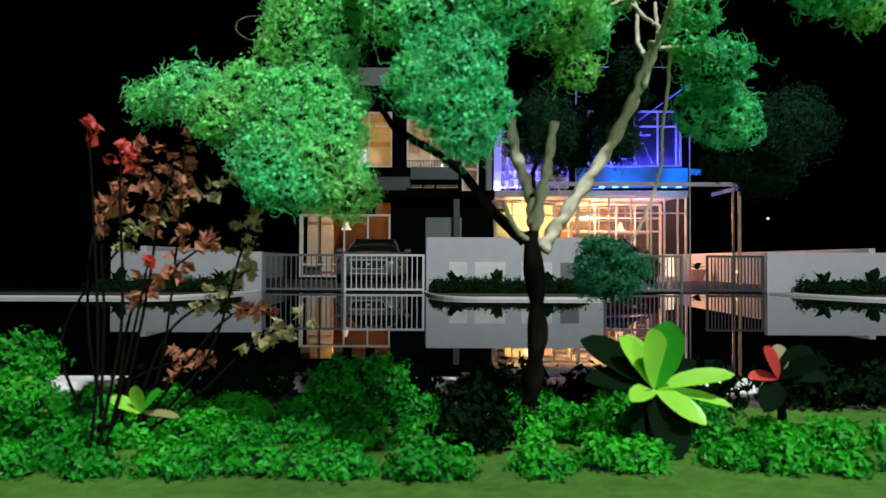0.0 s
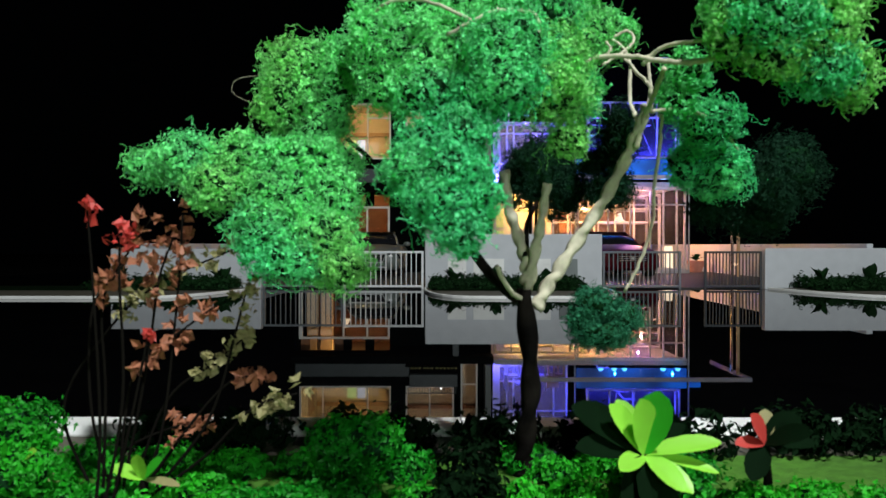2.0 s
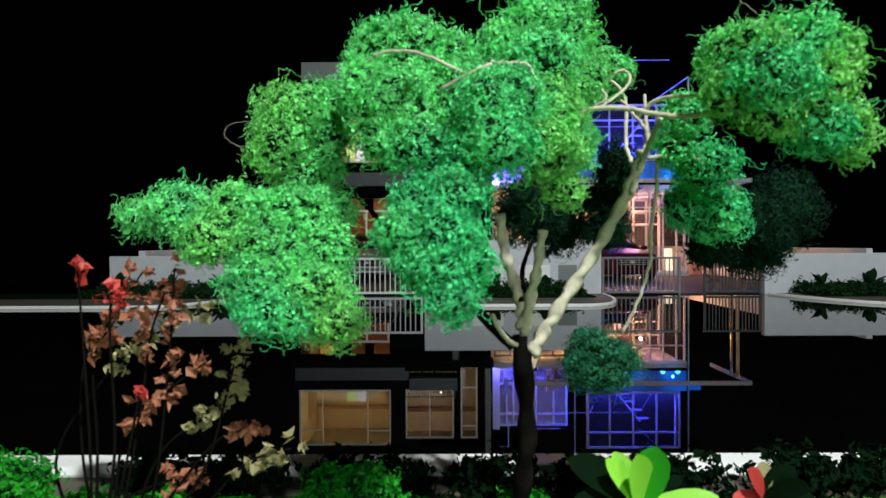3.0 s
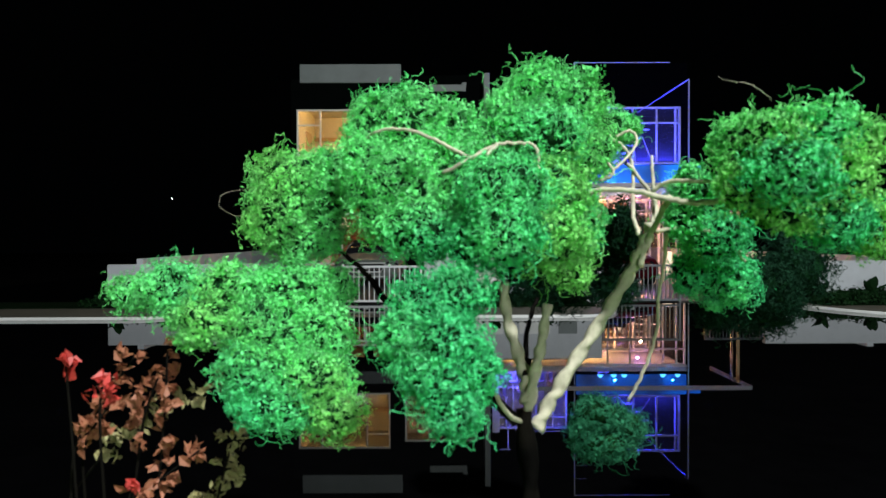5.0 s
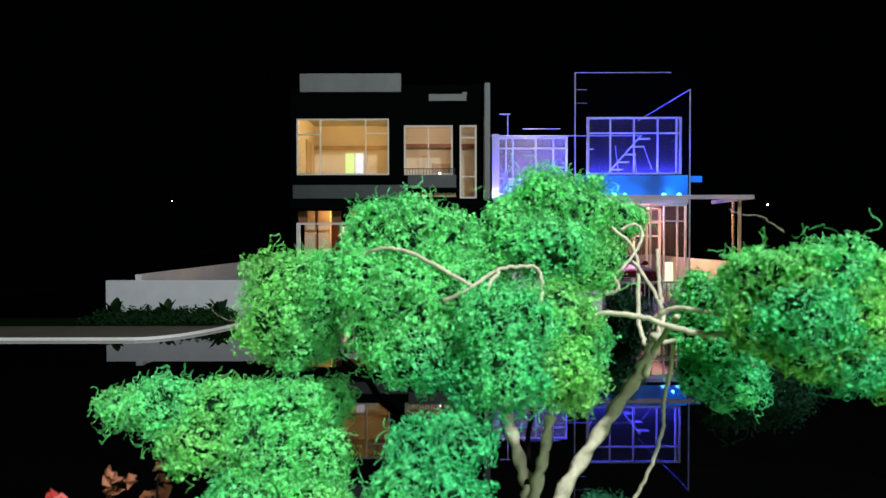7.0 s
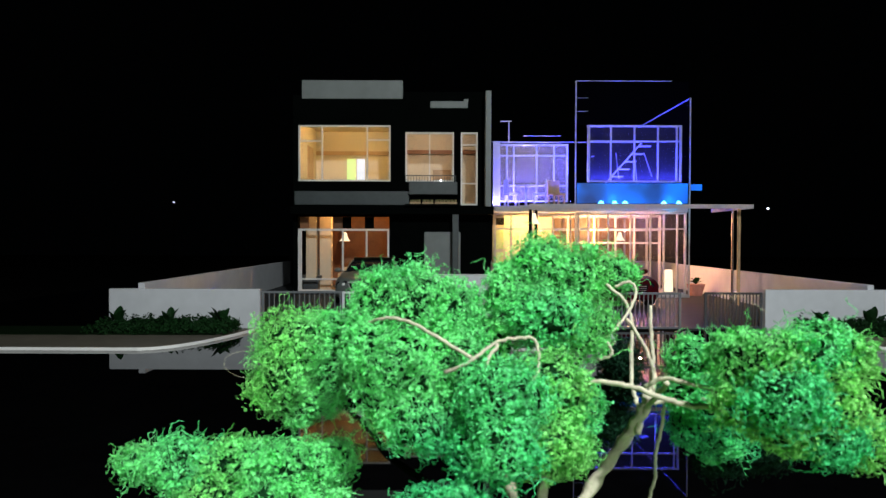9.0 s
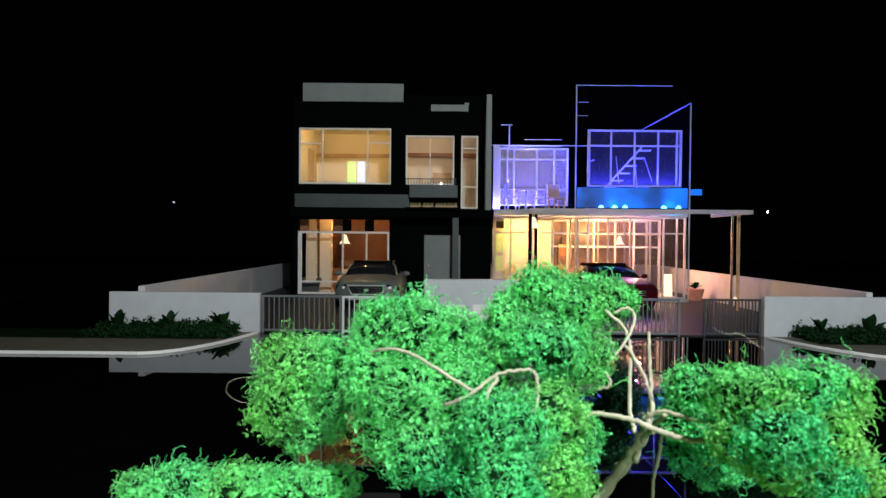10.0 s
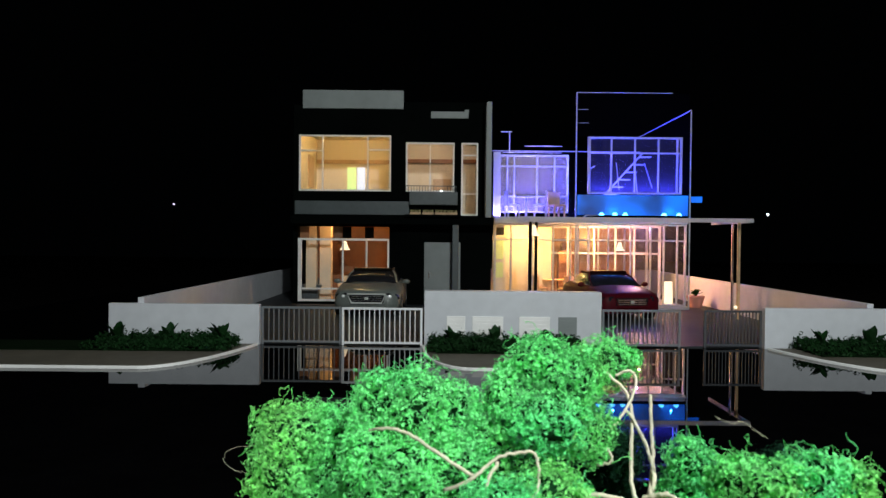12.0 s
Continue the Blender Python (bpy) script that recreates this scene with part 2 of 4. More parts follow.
def holed(x0, x1, y0, y1, z0, z1, holes):
    """A wall across x with rectangular openings (x0, x1, z0, z1) through it."""
    bm = bmesh.new()
    xs = sorted({x0, x1, *[h[0] for h in holes], *[h[1] for h in holes]})
    zs = sorted({z0, z1, *[h[2] for h in holes], *[h[3] for h in holes]})

    def full(i, j):
        if not (0 <= i < len(xs) - 1 and 0 <= j < len(zs) - 1):
            return False
        cx, cz = (xs[i] + xs[i + 1]) / 2, (zs[j] + zs[j + 1]) / 2
        return not any(h[0] < cx < h[1] and h[2] < cz < h[3] for h in holes)

    def quad(*pts):
        bm.faces.new([bm.verts.new(p) for p in pts])

    for i in range(len(xs) - 1):
        for j in range(len(zs) - 1):
            if not full(i, j):
                continue
            a, b, c, d = xs[i], xs[i + 1], zs[j], zs[j + 1]
            quad((a, y0, c), (b, y0, c), (b, y0, d), (a, y0, d))
            quad((b, y1, c), (a, y1, c), (a, y1, d), (b, y1, d))
            if not full(i - 1, j):
                quad((a, y1, c), (a, y0, c), (a, y0, d), (a, y1, d))
            if not full(i + 1, j):
                quad((b, y0, c), (b, y1, c), (b, y1, d), (b, y0, d))
            if not full(i, j - 1):
                quad((a, y1, c), (b, y1, c), (b, y0, c), (a, y0, c))
            if not full(i, j + 1):
                quad((a, y0, d), (b, y0, d), (b, y1, d), (a, y1, d))
    bmesh.ops.remove_doubles(bm, verts=bm.verts, dist=0.0005)
    return bm


def tube(points, radii, n=8, bm=None, twist=0.0):
    """A tapered tube along points."""
    bm = bm or bmesh.new()
    pts = [Vector(p) for p in points]
    rings = []
    for i, p in enumerate(pts):
        d = (pts[min(i + 1, len(pts) - 1)] - pts[max(i - 1, 0)]).normalized()
        u = d.cross(Vector((0, 1, 0)) if abs(d.y) < 0.9 else Vector((1, 0, 0))).normalized()
        v = d.cross(u)
        r = radii[i] if isinstance(radii, (list, tuple)) else radii
        ring = []
        for k in range(n):
            a = 2 * math.pi * k / n + twist * i
            rr = r * (1 + (0.22 * math.cos(2 * (a - twist * i * 2)) if twist else 0))
            ring.append(bm.verts.new(p + (u * math.cos(a) + v * math.sin(a)) * rr))
        rings.append(ring)
    for a, b in zip(rings, rings[1:]):
        for k in range(n):
            bm.faces.new((a[k], a[(k + 1) % n], b[(k + 1) % n], b[k]))
    bm.faces.new(list(reversed(rings[0])))
    bm.faces.new(rings[-1])
    return bm


def smooth_line(points, steps=5):
    """A Catmull-Rom line through points."""
    p = [Vector(q) for q in points]
    p = [p[0] * 2 - p[1]] + p + [p[-1] * 2 - p[-2]]
    out = []
    for i in range(1, len(p) - 2):
        for k in range(steps):
            t = k / steps
            out.append(0.5 * (2 * p[i] + (p[i + 1] - p[i - 1]) * t + (2 * p[i - 1] - 5 * p[i] + 4 * p[i + 1] - p[i + 2]) * t * t
                              + (3 * p[i] - p[i - 1] - 3 * p[i + 1] + p[i + 2]) * t ** 3))
    return out + [p[-2]]


POINTED = ((0, 0.15), (0.3, 0.8), (0.6, 1.0), (0.85, 0.6), (1, 0.06))
OVAL = ((0, 0.22), (0.15, 0.55), (0.35, 0.88), (0.58, 1.0), (0.78, 0.9), (0.92, 0.58), (1, 0.12))


def leaf(bm, base, way, length, width, droop=0.3, up=Vector((0, 0, 1)), fold=0.15, shape=POINTED):
    """A leaf blade with a folded midrib, pointed or oval."""
    base, way = Vector(base), Vector(way).normalized()
    side = way.cross(up)
    side = side.normalized() if side.length > 1e-3 else Vector((1, 0, 0))
    nor = side.cross(way)
    rows = []
    for t, w in shape:
        c = base + way * length * t - Vector((0, 0, 1)) * droop * length * t * t
        rows.append([bm.verts.new(c + side * width / 2 * w * k + nor * (abs(k) * fold * width * w)) for k in (-1, 0, 1)])
    for a, b in zip(rows, rows[1:]):
        bm.faces.new((a[0], a[1], b[1], b[0]))
        bm.faces.new((a[1], a[2], b[2], b[1]))


def flakes(centres, size, seed=1, facing=None):
    """Many small folded leaf flakes in one mesh, from arrays; facing turns them roughly outward."""
    rng = np.random.default_rng(seed)
    n = len(centres)
    c = rng.normal(size=(n, 3))
    if facing is not None:
        c = c * 0.45 + facing
    c /= np.linalg.norm(c, axis=1)[:, None]
    a = np.cross(c, rng.normal(size=(n, 3)))
    a /= np.linalg.norm(a, axis=1)[:, None]
    b = np.cross(c, a)
    s = (size * rng.uniform(0.5, 1.6, n))[:, None]
    w = rng.uniform(0.12, 0.45, n)[:, None]
    p = np.asarray(centres)
    v = np.stack([p - a * s * 0.5, p + b * s * w + c * s * 0.2, p + a * s * 0.6, p - b * s * w + c * s * 0.1], 1).reshape(-1, 3)
    f = [(4 * i, 4 * i + 1, 4 * i + 2) for i in range(n)] + [(4 * i, 4 * i + 2, 4 * i + 3) for i in range(n)]
    return v, f


def mesh_from(name, v, f, mat, parent, label="", kind=""):
    o = ORIGIN[parent.name]
    me = bpy.data.meshes.new(name)
    me.from_pydata(((np.asarray(v) - np.array(o)) * S).tolist(), [], f)
    me.materials.append(mat)
    ob = new(name, me)
    ob.parent = parent
    ORIGIN[ob.name] = o
    return tagged(ob, label, kind=kind)


# ---- ground, road, pavements ----
solid("ground", box(-60, 60, -25, 75, -0.6, -0.02), BOARD, "black floor of the dark hall under the model", "ground", kind="structure")
solid("road", box(-14, 14, 2.9, 34, -0.02, 0.0), ACRYLIC_ROAD, "black mirror-gloss acrylic road sheet", "road", kind="structure")


def paving(name, outline, z, inset, label):
    """A raised pavement with a white kerb along its road edge, both real steps."""
    bm = bmesh.new()
    f = bm.faces.new([bm.verts.new((x, y, 0.002)) for x, y in outline])
    if f.normal.z < 0:
        f.normal_flip()
    r = bmesh.ops.extrude_face_region(bm, geom=[f])
    bmesh.ops.translate(bm, vec=(0, 0, z), verts=[v for v in r["geom"] if isinstance(v, bmesh.types.BMVert)])
    return solid(name, bm, PAVING, label, "pavement", kind="structure")


def kerb(points, label, z=0.055, w=0.06):
    bm = bmesh.new()
    pts = [Vector((x, y, 0)) for x, y in points]
    rings = []
    for i, p in enumerate(pts):
        d = (pts[min(i + 1, len(pts) - 1)] - pts[max(i - 1, 0)]).normalized()
        n = Vector((-d.y, d.x, 0)) * w / 2
        rings.append([bm.verts.new(q) for q in (p - n + Vector((0, 0, 0.002)), p - n + Vector((0, 0, z * 0.8)), p - n * 0.7 + Vector((0, 0, z)),
                                                p + n * 0.7 + Vector((0, 0, z)), p + n + Vector((0, 0, z * 0.8)), p + n + Vector((0, 0, 0.002)))])
    for a, b in zip(rings, rings[1:]):
        for k in range(6):
            bm.faces.new((a[k], a[(k + 1) % 6], b[(k + 1) % 6], b[k]))
    bm.faces.new(rings[0])
    bm.faces.new(list(reversed(rings[-1])))
    bmesh.ops.recalc_face_normals(bm, faces=bm.faces)
    return solid("kerb", bm, KERB, label, "kerb", kind="structure")


def bend(p0, p1, p2, n=10):
    return [tuple((1 - t) ** 2 * a + 2 * t * (1 - t) * b + t * t * c for a, b, c in zip(p0, p1, p2)) for t in [i / n for i in range(n + 1)]]


FRONT = 12.0
left_edge = [(-14, FRONT)] + bend((-5.6, FRONT), (-4.7, FRONT + 0.1), (-4.18, 14.68))
paving("pavement_1", left_edge + [(-14, 14.68)], 0.042, 0, "beige pavement with planting before a white wall")
kerb(left_edge, "white kerb curving up to the gate")
mid_edge = bend((-0.42, 14.68), (-0.35, FRONT + 0.15), (0.6, FRONT + 0.1), 8) + bend((2.7, FRONT + 0.1), (3.6, FRONT + 0.2), (3.62, 14.68), 8)
paving("pavement_2", mid_edge, 0.042, 0, "small beige pavement island before the meter wall")
kerb(mid_edge, "white kerb round the pavement island")
right_edge = bend((7.35, 14.68), (7.9, FRONT + 0.1), (9.0, FRONT)) + [(14, FRONT)]
paving("pavement_3", right_edge + [(14, 14.68)], 0.042, 0, "beige pavement with planting before a white wall")
kerb(right_edge, "white kerb curving from the gate")
for n, (a, b) in enumerate(((-14, -4.75), (-0.1, 3.2), (7.95, 14)), 1):
    solid(f"planting_bed_{n}", box(a, b, 13.62, 14.76, 0.046, 0.075), BED, "dark soil and moss bed along the pavement", "ground", kind="structure")
NEAR = 3.1
paving("pavement_4", [(-14, NEAR), (14, NEAR), (14, 2.75), (-14, 2.75)], 0.1, 0, "beige verge pavement on the near side of the road")
kerb([(-14, NEAR), (14, NEAR)], "white kerb of the near verge", z=0.14, w=0.24)
solid("lawn", box(-14, 26, -6, 2.75, 0.0, 0.09), LAWN, "yellow-green flocked turf verge", "lawn", kind="structure")
solid("yard", box(-6.83, 9.73, 14.95, 30.5, 0.002, 0.03), YARD, "grey paved yard before and around the houses", "yard", kind="structure")

# ---- boundary walls ----
WY = 14.8
wall = solid("wall_front_left", box(-7.57, -4.15, WY, WY + 0.16, 0.0, 0.915), WHITE_WALL, "low white front boundary wall behind planting", "wall", bevel=0.012, kind="structure")
wall = solid("wall_front_right", box(7.32, 13.5, WY, WY + 0.16, 0.0, 0.937), WHITE_WALL, "low white front boundary wall behind planting", "wall", bevel=0.012, kind="structure")
wall = solid("wall_meters", box(-0.41, 3.61, WY, WY + 0.35, 0.0, 1.255), WHITE_WALL, "taller white wall with meter panels between two gates", "wall", bevel=0.012, kind="structure")
ORIGIN[wall.name] = Vector((0, 0, 0))
for a, b, mat in ((0.1, 0.52, KERB), (0.68, 1.38, KERB), (1.74, 2.44, KERB), (2.63, 3.05, GREY_TRIM)):
    p = part("meter_panel", box(a, b, WY - 0.022, WY - 0.002, 0.12, 0.69), mat, wall, bevel=0.006)
    for k in range(5):
        part("louvre", box(a + 0.04, b - 0.04, WY - 0.03, WY - 0.0225, 0.2 + k * 0.09, 0.25 + k * 0.09), mat, p)
solid("wall_side_left", box(-6.98, -6.83, WY + 0.16, 30.5, 0.0, 1.04), WHITE_WALL, "long white side boundary wall", "wall", bevel=0.012, kind="structure")
solid("wall_side_right", box(9.73, 9.88, WY + 0.16, 30.5, 0.0, 1.04), WHITE_WALL, "long white side boundary wall", "wall", bevel=0.012, kind="structure")
solid("wall_back", box(-6.98, 9.88, 30.5, 30.65, 0.0, 1.04), WHITE_WALL, "white rear boundary wall", "wall", bevel=0.012, kind="structure")


# ---- gates ----
def gate(x0, x1, y, mat, label, bars, z1=0.866, swing=0.0, z0=0.04):
    """A barred gate leaf: two stiles, two rails and upright bars."""
    g = thing("gate", (x0, y, 0.0), label, "gate", "gates in the front boundary")
    r = 0.026
    for x in (x0 + r, x1 - r):
        part("stile", box(x - r, x + r, y - r, y + r, 0.002, z1), mat, g, bevel=0.006)
    for z in (z0, z1 - 0.05):
        part("rail", box(x0 + 2 * r, x1 - 2 * r, y - r * 0.9, y + r * 0.9, z, z + 0.05), mat, g, bevel=0.006)
    for i in range(bars):
        x = x0 + 2 * r + (x1 - x0 - 4 * r) * (i + 1) / (bars + 1)
        part("bar", box(x - 0.011, x + 0.011, y - 0.011, y + 0.011, z0 + 0.05, z1 - 0.05), mat, g)
    g.rotation_euler[2] = radians(swing)
    return g


# The left leaf's shade is put into its grey colour.
gate(-4.13, -2.3, WY + 0.12, GATE_GREY, "grey barred gate leaf, closed, its shade put into the grey", 14)
gate(-2.28, -0.45, WY + 0.02, GATE_WHITE, "white barred gate leaf, closed, before a silver car", 14)
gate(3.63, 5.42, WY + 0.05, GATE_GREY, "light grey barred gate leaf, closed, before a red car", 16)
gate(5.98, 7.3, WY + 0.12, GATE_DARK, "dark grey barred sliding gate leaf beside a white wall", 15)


# ---- houses ----
def window(house, x0, x1, z0, z1, y, ups, bars, mat=None, w=0.06, name="window", glass=None):
    """A framed window as a part of a house: frame, mullions at fractions ups, transoms at fractions bars, one pane."""
    mat, glass = mat or FRAME, glass or GLASS
    fr = part(name, holed(x0, x1, y - 0.05, y + 0.05, z0, z1, [(x0 + w, x1 - w, z0 + w, z1 - w)]), mat, house)
    for u in ups:
        x = x0 + (x1 - x0) * u
        part("mullion", box(x - w * 0.4, x + w * 0.4, y - 0.04, y + 0.04, z0 + w, z1 - w), mat, fr)
    for item in bars:
        u, a, b = item if isinstance(item, tuple) else (item, 0, 1)
        z = z0 + (z1 - z0) * u
        part("transom", box(max(x0 + w, x0 + (x1 - x0) * a), min(x1 - w, x0 + (x1 - x0) * b), y - 0.035, y + 0.035, z - w * 0.4, z + w * 0.4), mat, fr)
    pane = part("pane", box(x0 + w, x1 - w, y + 0.01, y + 0.018, z0 + w, z1 - w), glass, fr)
    pane.visible_shadow = False
    return fr


HY = 23.12
dark = thing("dark_house", (-1.8, HY, 0.03), "two-storey model house with charcoal walls and warm lit windows", "house")
FITTED[dark.name] = Matrix.Translation((0, 0.55, 0)) @ Matrix.Diagonal((1.023, 1, 1.023, 1))
LOW_WIN, UP_WIN, MID_WIN, SLIM = (-5.14, -1.9, 0.12, 2.78), (-5.12, -1.86, 4.03, 6.02), (-1.34, 0.38, 4.03, 5.78), (0.62, 1.22, 3.2, 5.78)
part("front_wall", holed(-5.3, 1.7, HY, HY + 0.2, 0.03, 7.0, [LOW_WIN, UP_WIN, MID_WIN, SLIM]), DARK_WALL, dark)
part("side_wall", box(-5.3, -5.15, HY + 0.2, 28.5, 0.03, 7.0), DARK_WALL, dark)
part("party_wall", box(1.45, 1.7, HY + 0.2, 28.5, 0.03, 7.0), DARK_WALL, dark)
part("rear_wall", box(-5.15, 1.45, 28.3, 28.5, 0.03, 7.0), CREAM, dark)
part("roof", box(-5.3, 1.7, HY, 28.5, 7.0, 7.06), DARK_WALL, dark)
part("parapet_panel", box(-4.98, -1.43, HY - 0.06, HY + 0.2, 6.93, 7.58), GREY_TRIM, dark, "pale grey parapet panel", 0.015)
part("parapet_return", box(-4.98, -4.8, HY + 0.2, 26.5, 7.06, 7.58), DARK_WALL, dark)
part("parapet_wall", box(-1.43, 1.5, HY + 0.05, HY + 0.2, 7.06, 7.2), DARK_WALL, dark)
part("coping", box(-0.46, 0.86, HY - 0.04, HY - 0.002, 6.62, 6.86), GREY_TRIM, dark, "pale grey coping", 0.01)
part("coping_cap", box(0.72, 0.88, HY - 0.05, HY - 0.041, 6.84, 6.93), GREY_TRIM, dark)
part("fin_wall", box(1.44, 1.63, HY - 0.9, HY - 0.004, 3.12, 7.05), GREY_TRIM, dark, "tall pale grey fin wall", 0.01)
part("upper_floor", box(-5.15, 1.45, HY + 0.2, 28.3, 3.0, 3.12), CREAM, dark)
part("upper_ceiling", box(-5.15, 1.45, HY + 0.2, 28.3, 6.3, 6.36), CREAM, dark)
part("lower_floor", box(-5.15, 1.45, HY + 0.2, 28.3, 0.03, 0.1), WOOD, dark)
part("room_wall", box(-1.75, -1.6, HY + 0.2, 28.3, 3.12, 6.3), CREAM, dark)
part("room_rear_wall", box(-5.15, -1.75, 26.4, 26.5, 3.12, 6.3), CREAM, dark)
part("room_side_lining", box(-5.15, -5.1, HY + 0.2, 26.4, 3.12, 6.3), CREAM, dark)
part("hall_rear_wall", box(-1.6, 1.45, 26.0, 26.1, 3.12, 6.3), CREAM, dark)
part("living_rear_wall", box(-5.15, -1.5, 26.9, 27.0, 0.1, 3.0), BROWN, dark, "brown timber-panelled rear wall")
part("living_side_wall", box(-1.8, -1.65, HY + 0.2, 26.9, 0.1, 3.0), BROWN, dark)
for a, b in ((-5.0, -4.62), (-4.5, -4.08)):
    part("living_column", box(a, b, HY + 0.75, HY + 1.1, 0.1, 3.0), CREAM, dark, "cream column")
part("band", box(-5.24, -1.2, HY - 0.08, HY - 0.002, 3.2, 3.68), DARK_GREY, dark, "slate grey first-floor band", 0.012)
part("balcony_front", box(-1.19, 0.5, HY - 0.3, HY - 0.002, 3.56, 4.0), DARK_GREY, dark, "slate grey balcony front", 0.012)
part("balcony_floor", box(-1.3, 0.55, HY - 0.9, HY - 0.002, 3.13, 3.2), DARK_WALL, dark)
can = part("porch_canopy", box(-5.25, 1.74, 22.4, HY - 0.004, 2.86, 3.12), DARK_WALL, dark, "dark flat porch canopy", 0.015)
part("porch_post", box(0.32, 0.54, 22.45, 22.67, 0.03, 2.86), DARK_GREY, dark, "slate grey porch post", 0.02)
door = part("entrance_door", box(-0.66, 0.62, HY - 0.06, HY - 0.002, 0.05, 2.25), GREY_TRIM, dark, "plain grey entrance door", 0.01)
part("door_handle", box(-0.5, -0.46, HY - 0.12, HY - 0.061, 1.0, 1.2), CHROME, door)
window(dark, *UP_WIN, HY + 0.08, (0.255, 0.745), [(0.74, 0.745, 1), (0.72, 0, 0.255)])
window(dark, *MID_WIN, HY + 0.08, (0.5,), [])
window(dark, *SLIM, HY + 0.08, (), [0.3, 0.83])
window(dark, LOW_WIN[0], LOW_WIN[1], LOW_WIN[2], 2.36, HY + 0.08, (0.03, 0.49, 0.75), [(0.20, 0, 0.49)], w=0.075)
for x, mat in ((-4.92, BROWN), (-3.72, BROWN), (-3.42, DARK_WALL), (-2.62, DARK_WALL)):
    part("transom_panel", box(x - 0.16, x + 0.16, HY + 0.1, HY + 0.14, 2.37, 2.77), mat, dark)
rail = part("balcony_rail", box(-1.34, 0.46, HY - 0.32, HY - 0.29, 4.2, 4.23), DARK_GREY, dark)
for i in range(19):
    x = -1.32 + i * 0.0975
    part("baluster", box(x - 0.009, x + 0.009, HY - 0.312, HY - 0.296, 4.0, 4.2), DARK_GREY, rail)
bmp = bmesh.new()
bmesh.ops.create_icosphere(bmp, subdivisions=2, radius=0.028, matrix=Matrix.Translation((-0.08, HY - 0.33, 4.05)))
part("balcony_led", bmp, LED_WHITE, dark, "tiny white light on the balcony rail", smooth=True)
wn = part("bathroom_door", box(-3.86, -3.52, 26.33, 26.398, 3.12, 5.2), LIT_GREEN, dark, "lit yellow-green doorway")
wn = part("bathroom_door", box(-3.46, -3.16, 26.33, 26.398, 3.12, 5.2), LIT_WHITE, dark, "lit white doorway")
part("room_cornice", box(-5.1, -1.75, 26.3, 26.399, 5.35, 5.5), WOOD, dark)
part("wall_picture", box(-5.098, -5.06, 24.6, 25.6, 4.3, 5.5), WOOD, dark)
part("hall_cabinet", box(-0.4, 0.3, 25.6, 25.99, 3.13, 4.7), WOOD, dark)
part("hall_cornice", box(-1.6, 1.45, 25.85, 25.99, 5.35, 5.5), BROWN, dark)

clearh = thing("glass_house", (5.0, 22.0, 0.03), "clear acrylic model house with white frames lit blue and amber", "house")
FITTED[clearh.name] = Matrix.Translation((0, 0.8, 0)) @ Matrix.Diagonal((1.039, 1, 1.035, 1))
GX0, GX1, GY0, GY1 = 1.74, 8.3, 22.0, 28.0
part("base_slab", box(GX0, GX1, GY0, GY1, 0.03, 0.12), FROST, clearh, "white base slab")
part("first_slab", box(GX0, GX1, GY0 + 0.3, GY1, 2.98, 3.1), FROST, clearh, "frosted first-floor slab")
part("floor_edge", box(GX0, GX1, GY0 + 0.2, GY0 + 0.29, 2.92, 3.12), FROST, clearh, "frosted floor edge")


def sheet(name, x0, x1, y0, y1, z0, z1, label=""):
    ob = part(name, box(x0, x1, y0, y1, z0, z1), ACRYLIC, clearh, label)
    ob.visible_shadow = False
    return ob


def edge(a, b, r=0.014, name="edge_strip", mat=None):
    return part(name, tube([a, b], r, 6), mat or FROST, clearh)


sheet("acrylic_side", GX1 - 0.06, GX1, GY0, GY1, 0.12, 6.74, "clear acrylic side wall")
sheet("acrylic_rear", GX0, GX1 - 0.06, GY1 - 0.06, GY1, 0.12, 6.08, "clear acrylic rear wall")
sheet("acrylic_parapet", 4.45, GX1 - 0.07, GY0 + 0.05, GY0 + 0.1, 5.85, 7.3, "clear acrylic parapet")
edge((GX1 - 0.03, GY0, 0.12), (GX1 - 0.03, GY0, 6.74), 0.026)
edge((GX1 - 0.03, GY0, 6.74), (GX1 - 0.03, GY1, 6.74), 0.022)
edge((4.45, GY0 + 0.07, 7.32), (7.66, GY0 + 0.07, 7.32), 0.014)
edge((4.45, GY0 + 0.07, 3.1), (4.45, GY0 + 0.07, 7.32), 0.024)
edge((GX0, GY1, 6.1), (GX1, GY1, 6.1), 0.02)
for z in (6.3, 6.75):
    edge((4.48, GY0 + 0.07, z), (4.85, GY0 + 0.07, z), 0.009)
for z, a in ((5.6, 2.2), (5.85, 3.0)):
    edge((a, 24.6, z), (4.4, 24.6, z), 0.012)
edge((2.35, 23.6, 5.45), (2.35, 23.6, 6.2), 0.022)
edge((2.05, 23.6, 6.22), (2.45, 23.6, 6.22), 0.018)
window(clearh, 4.85, 8.02, 3.92, 5.84, GY0 + 0.12, (0.02, 0.25, 0.5, 0.75, 0.95), [0.72], FROST, 0.055, glass=FILM)
window(clearh, 1.95, 4.4, 3.3, 5.35, GY0 + 1.2, (0.12, 0.22, 0.55, 0.8), [0.8, 0.28], FROST, 0.06, glass=HAZY)
part("glow_post", box(1.74, 1.98, GY0 + 0.9, GY0 + 1.05, 3.12, 5.4), FROST, clearh, "frosted corner post lit blue")
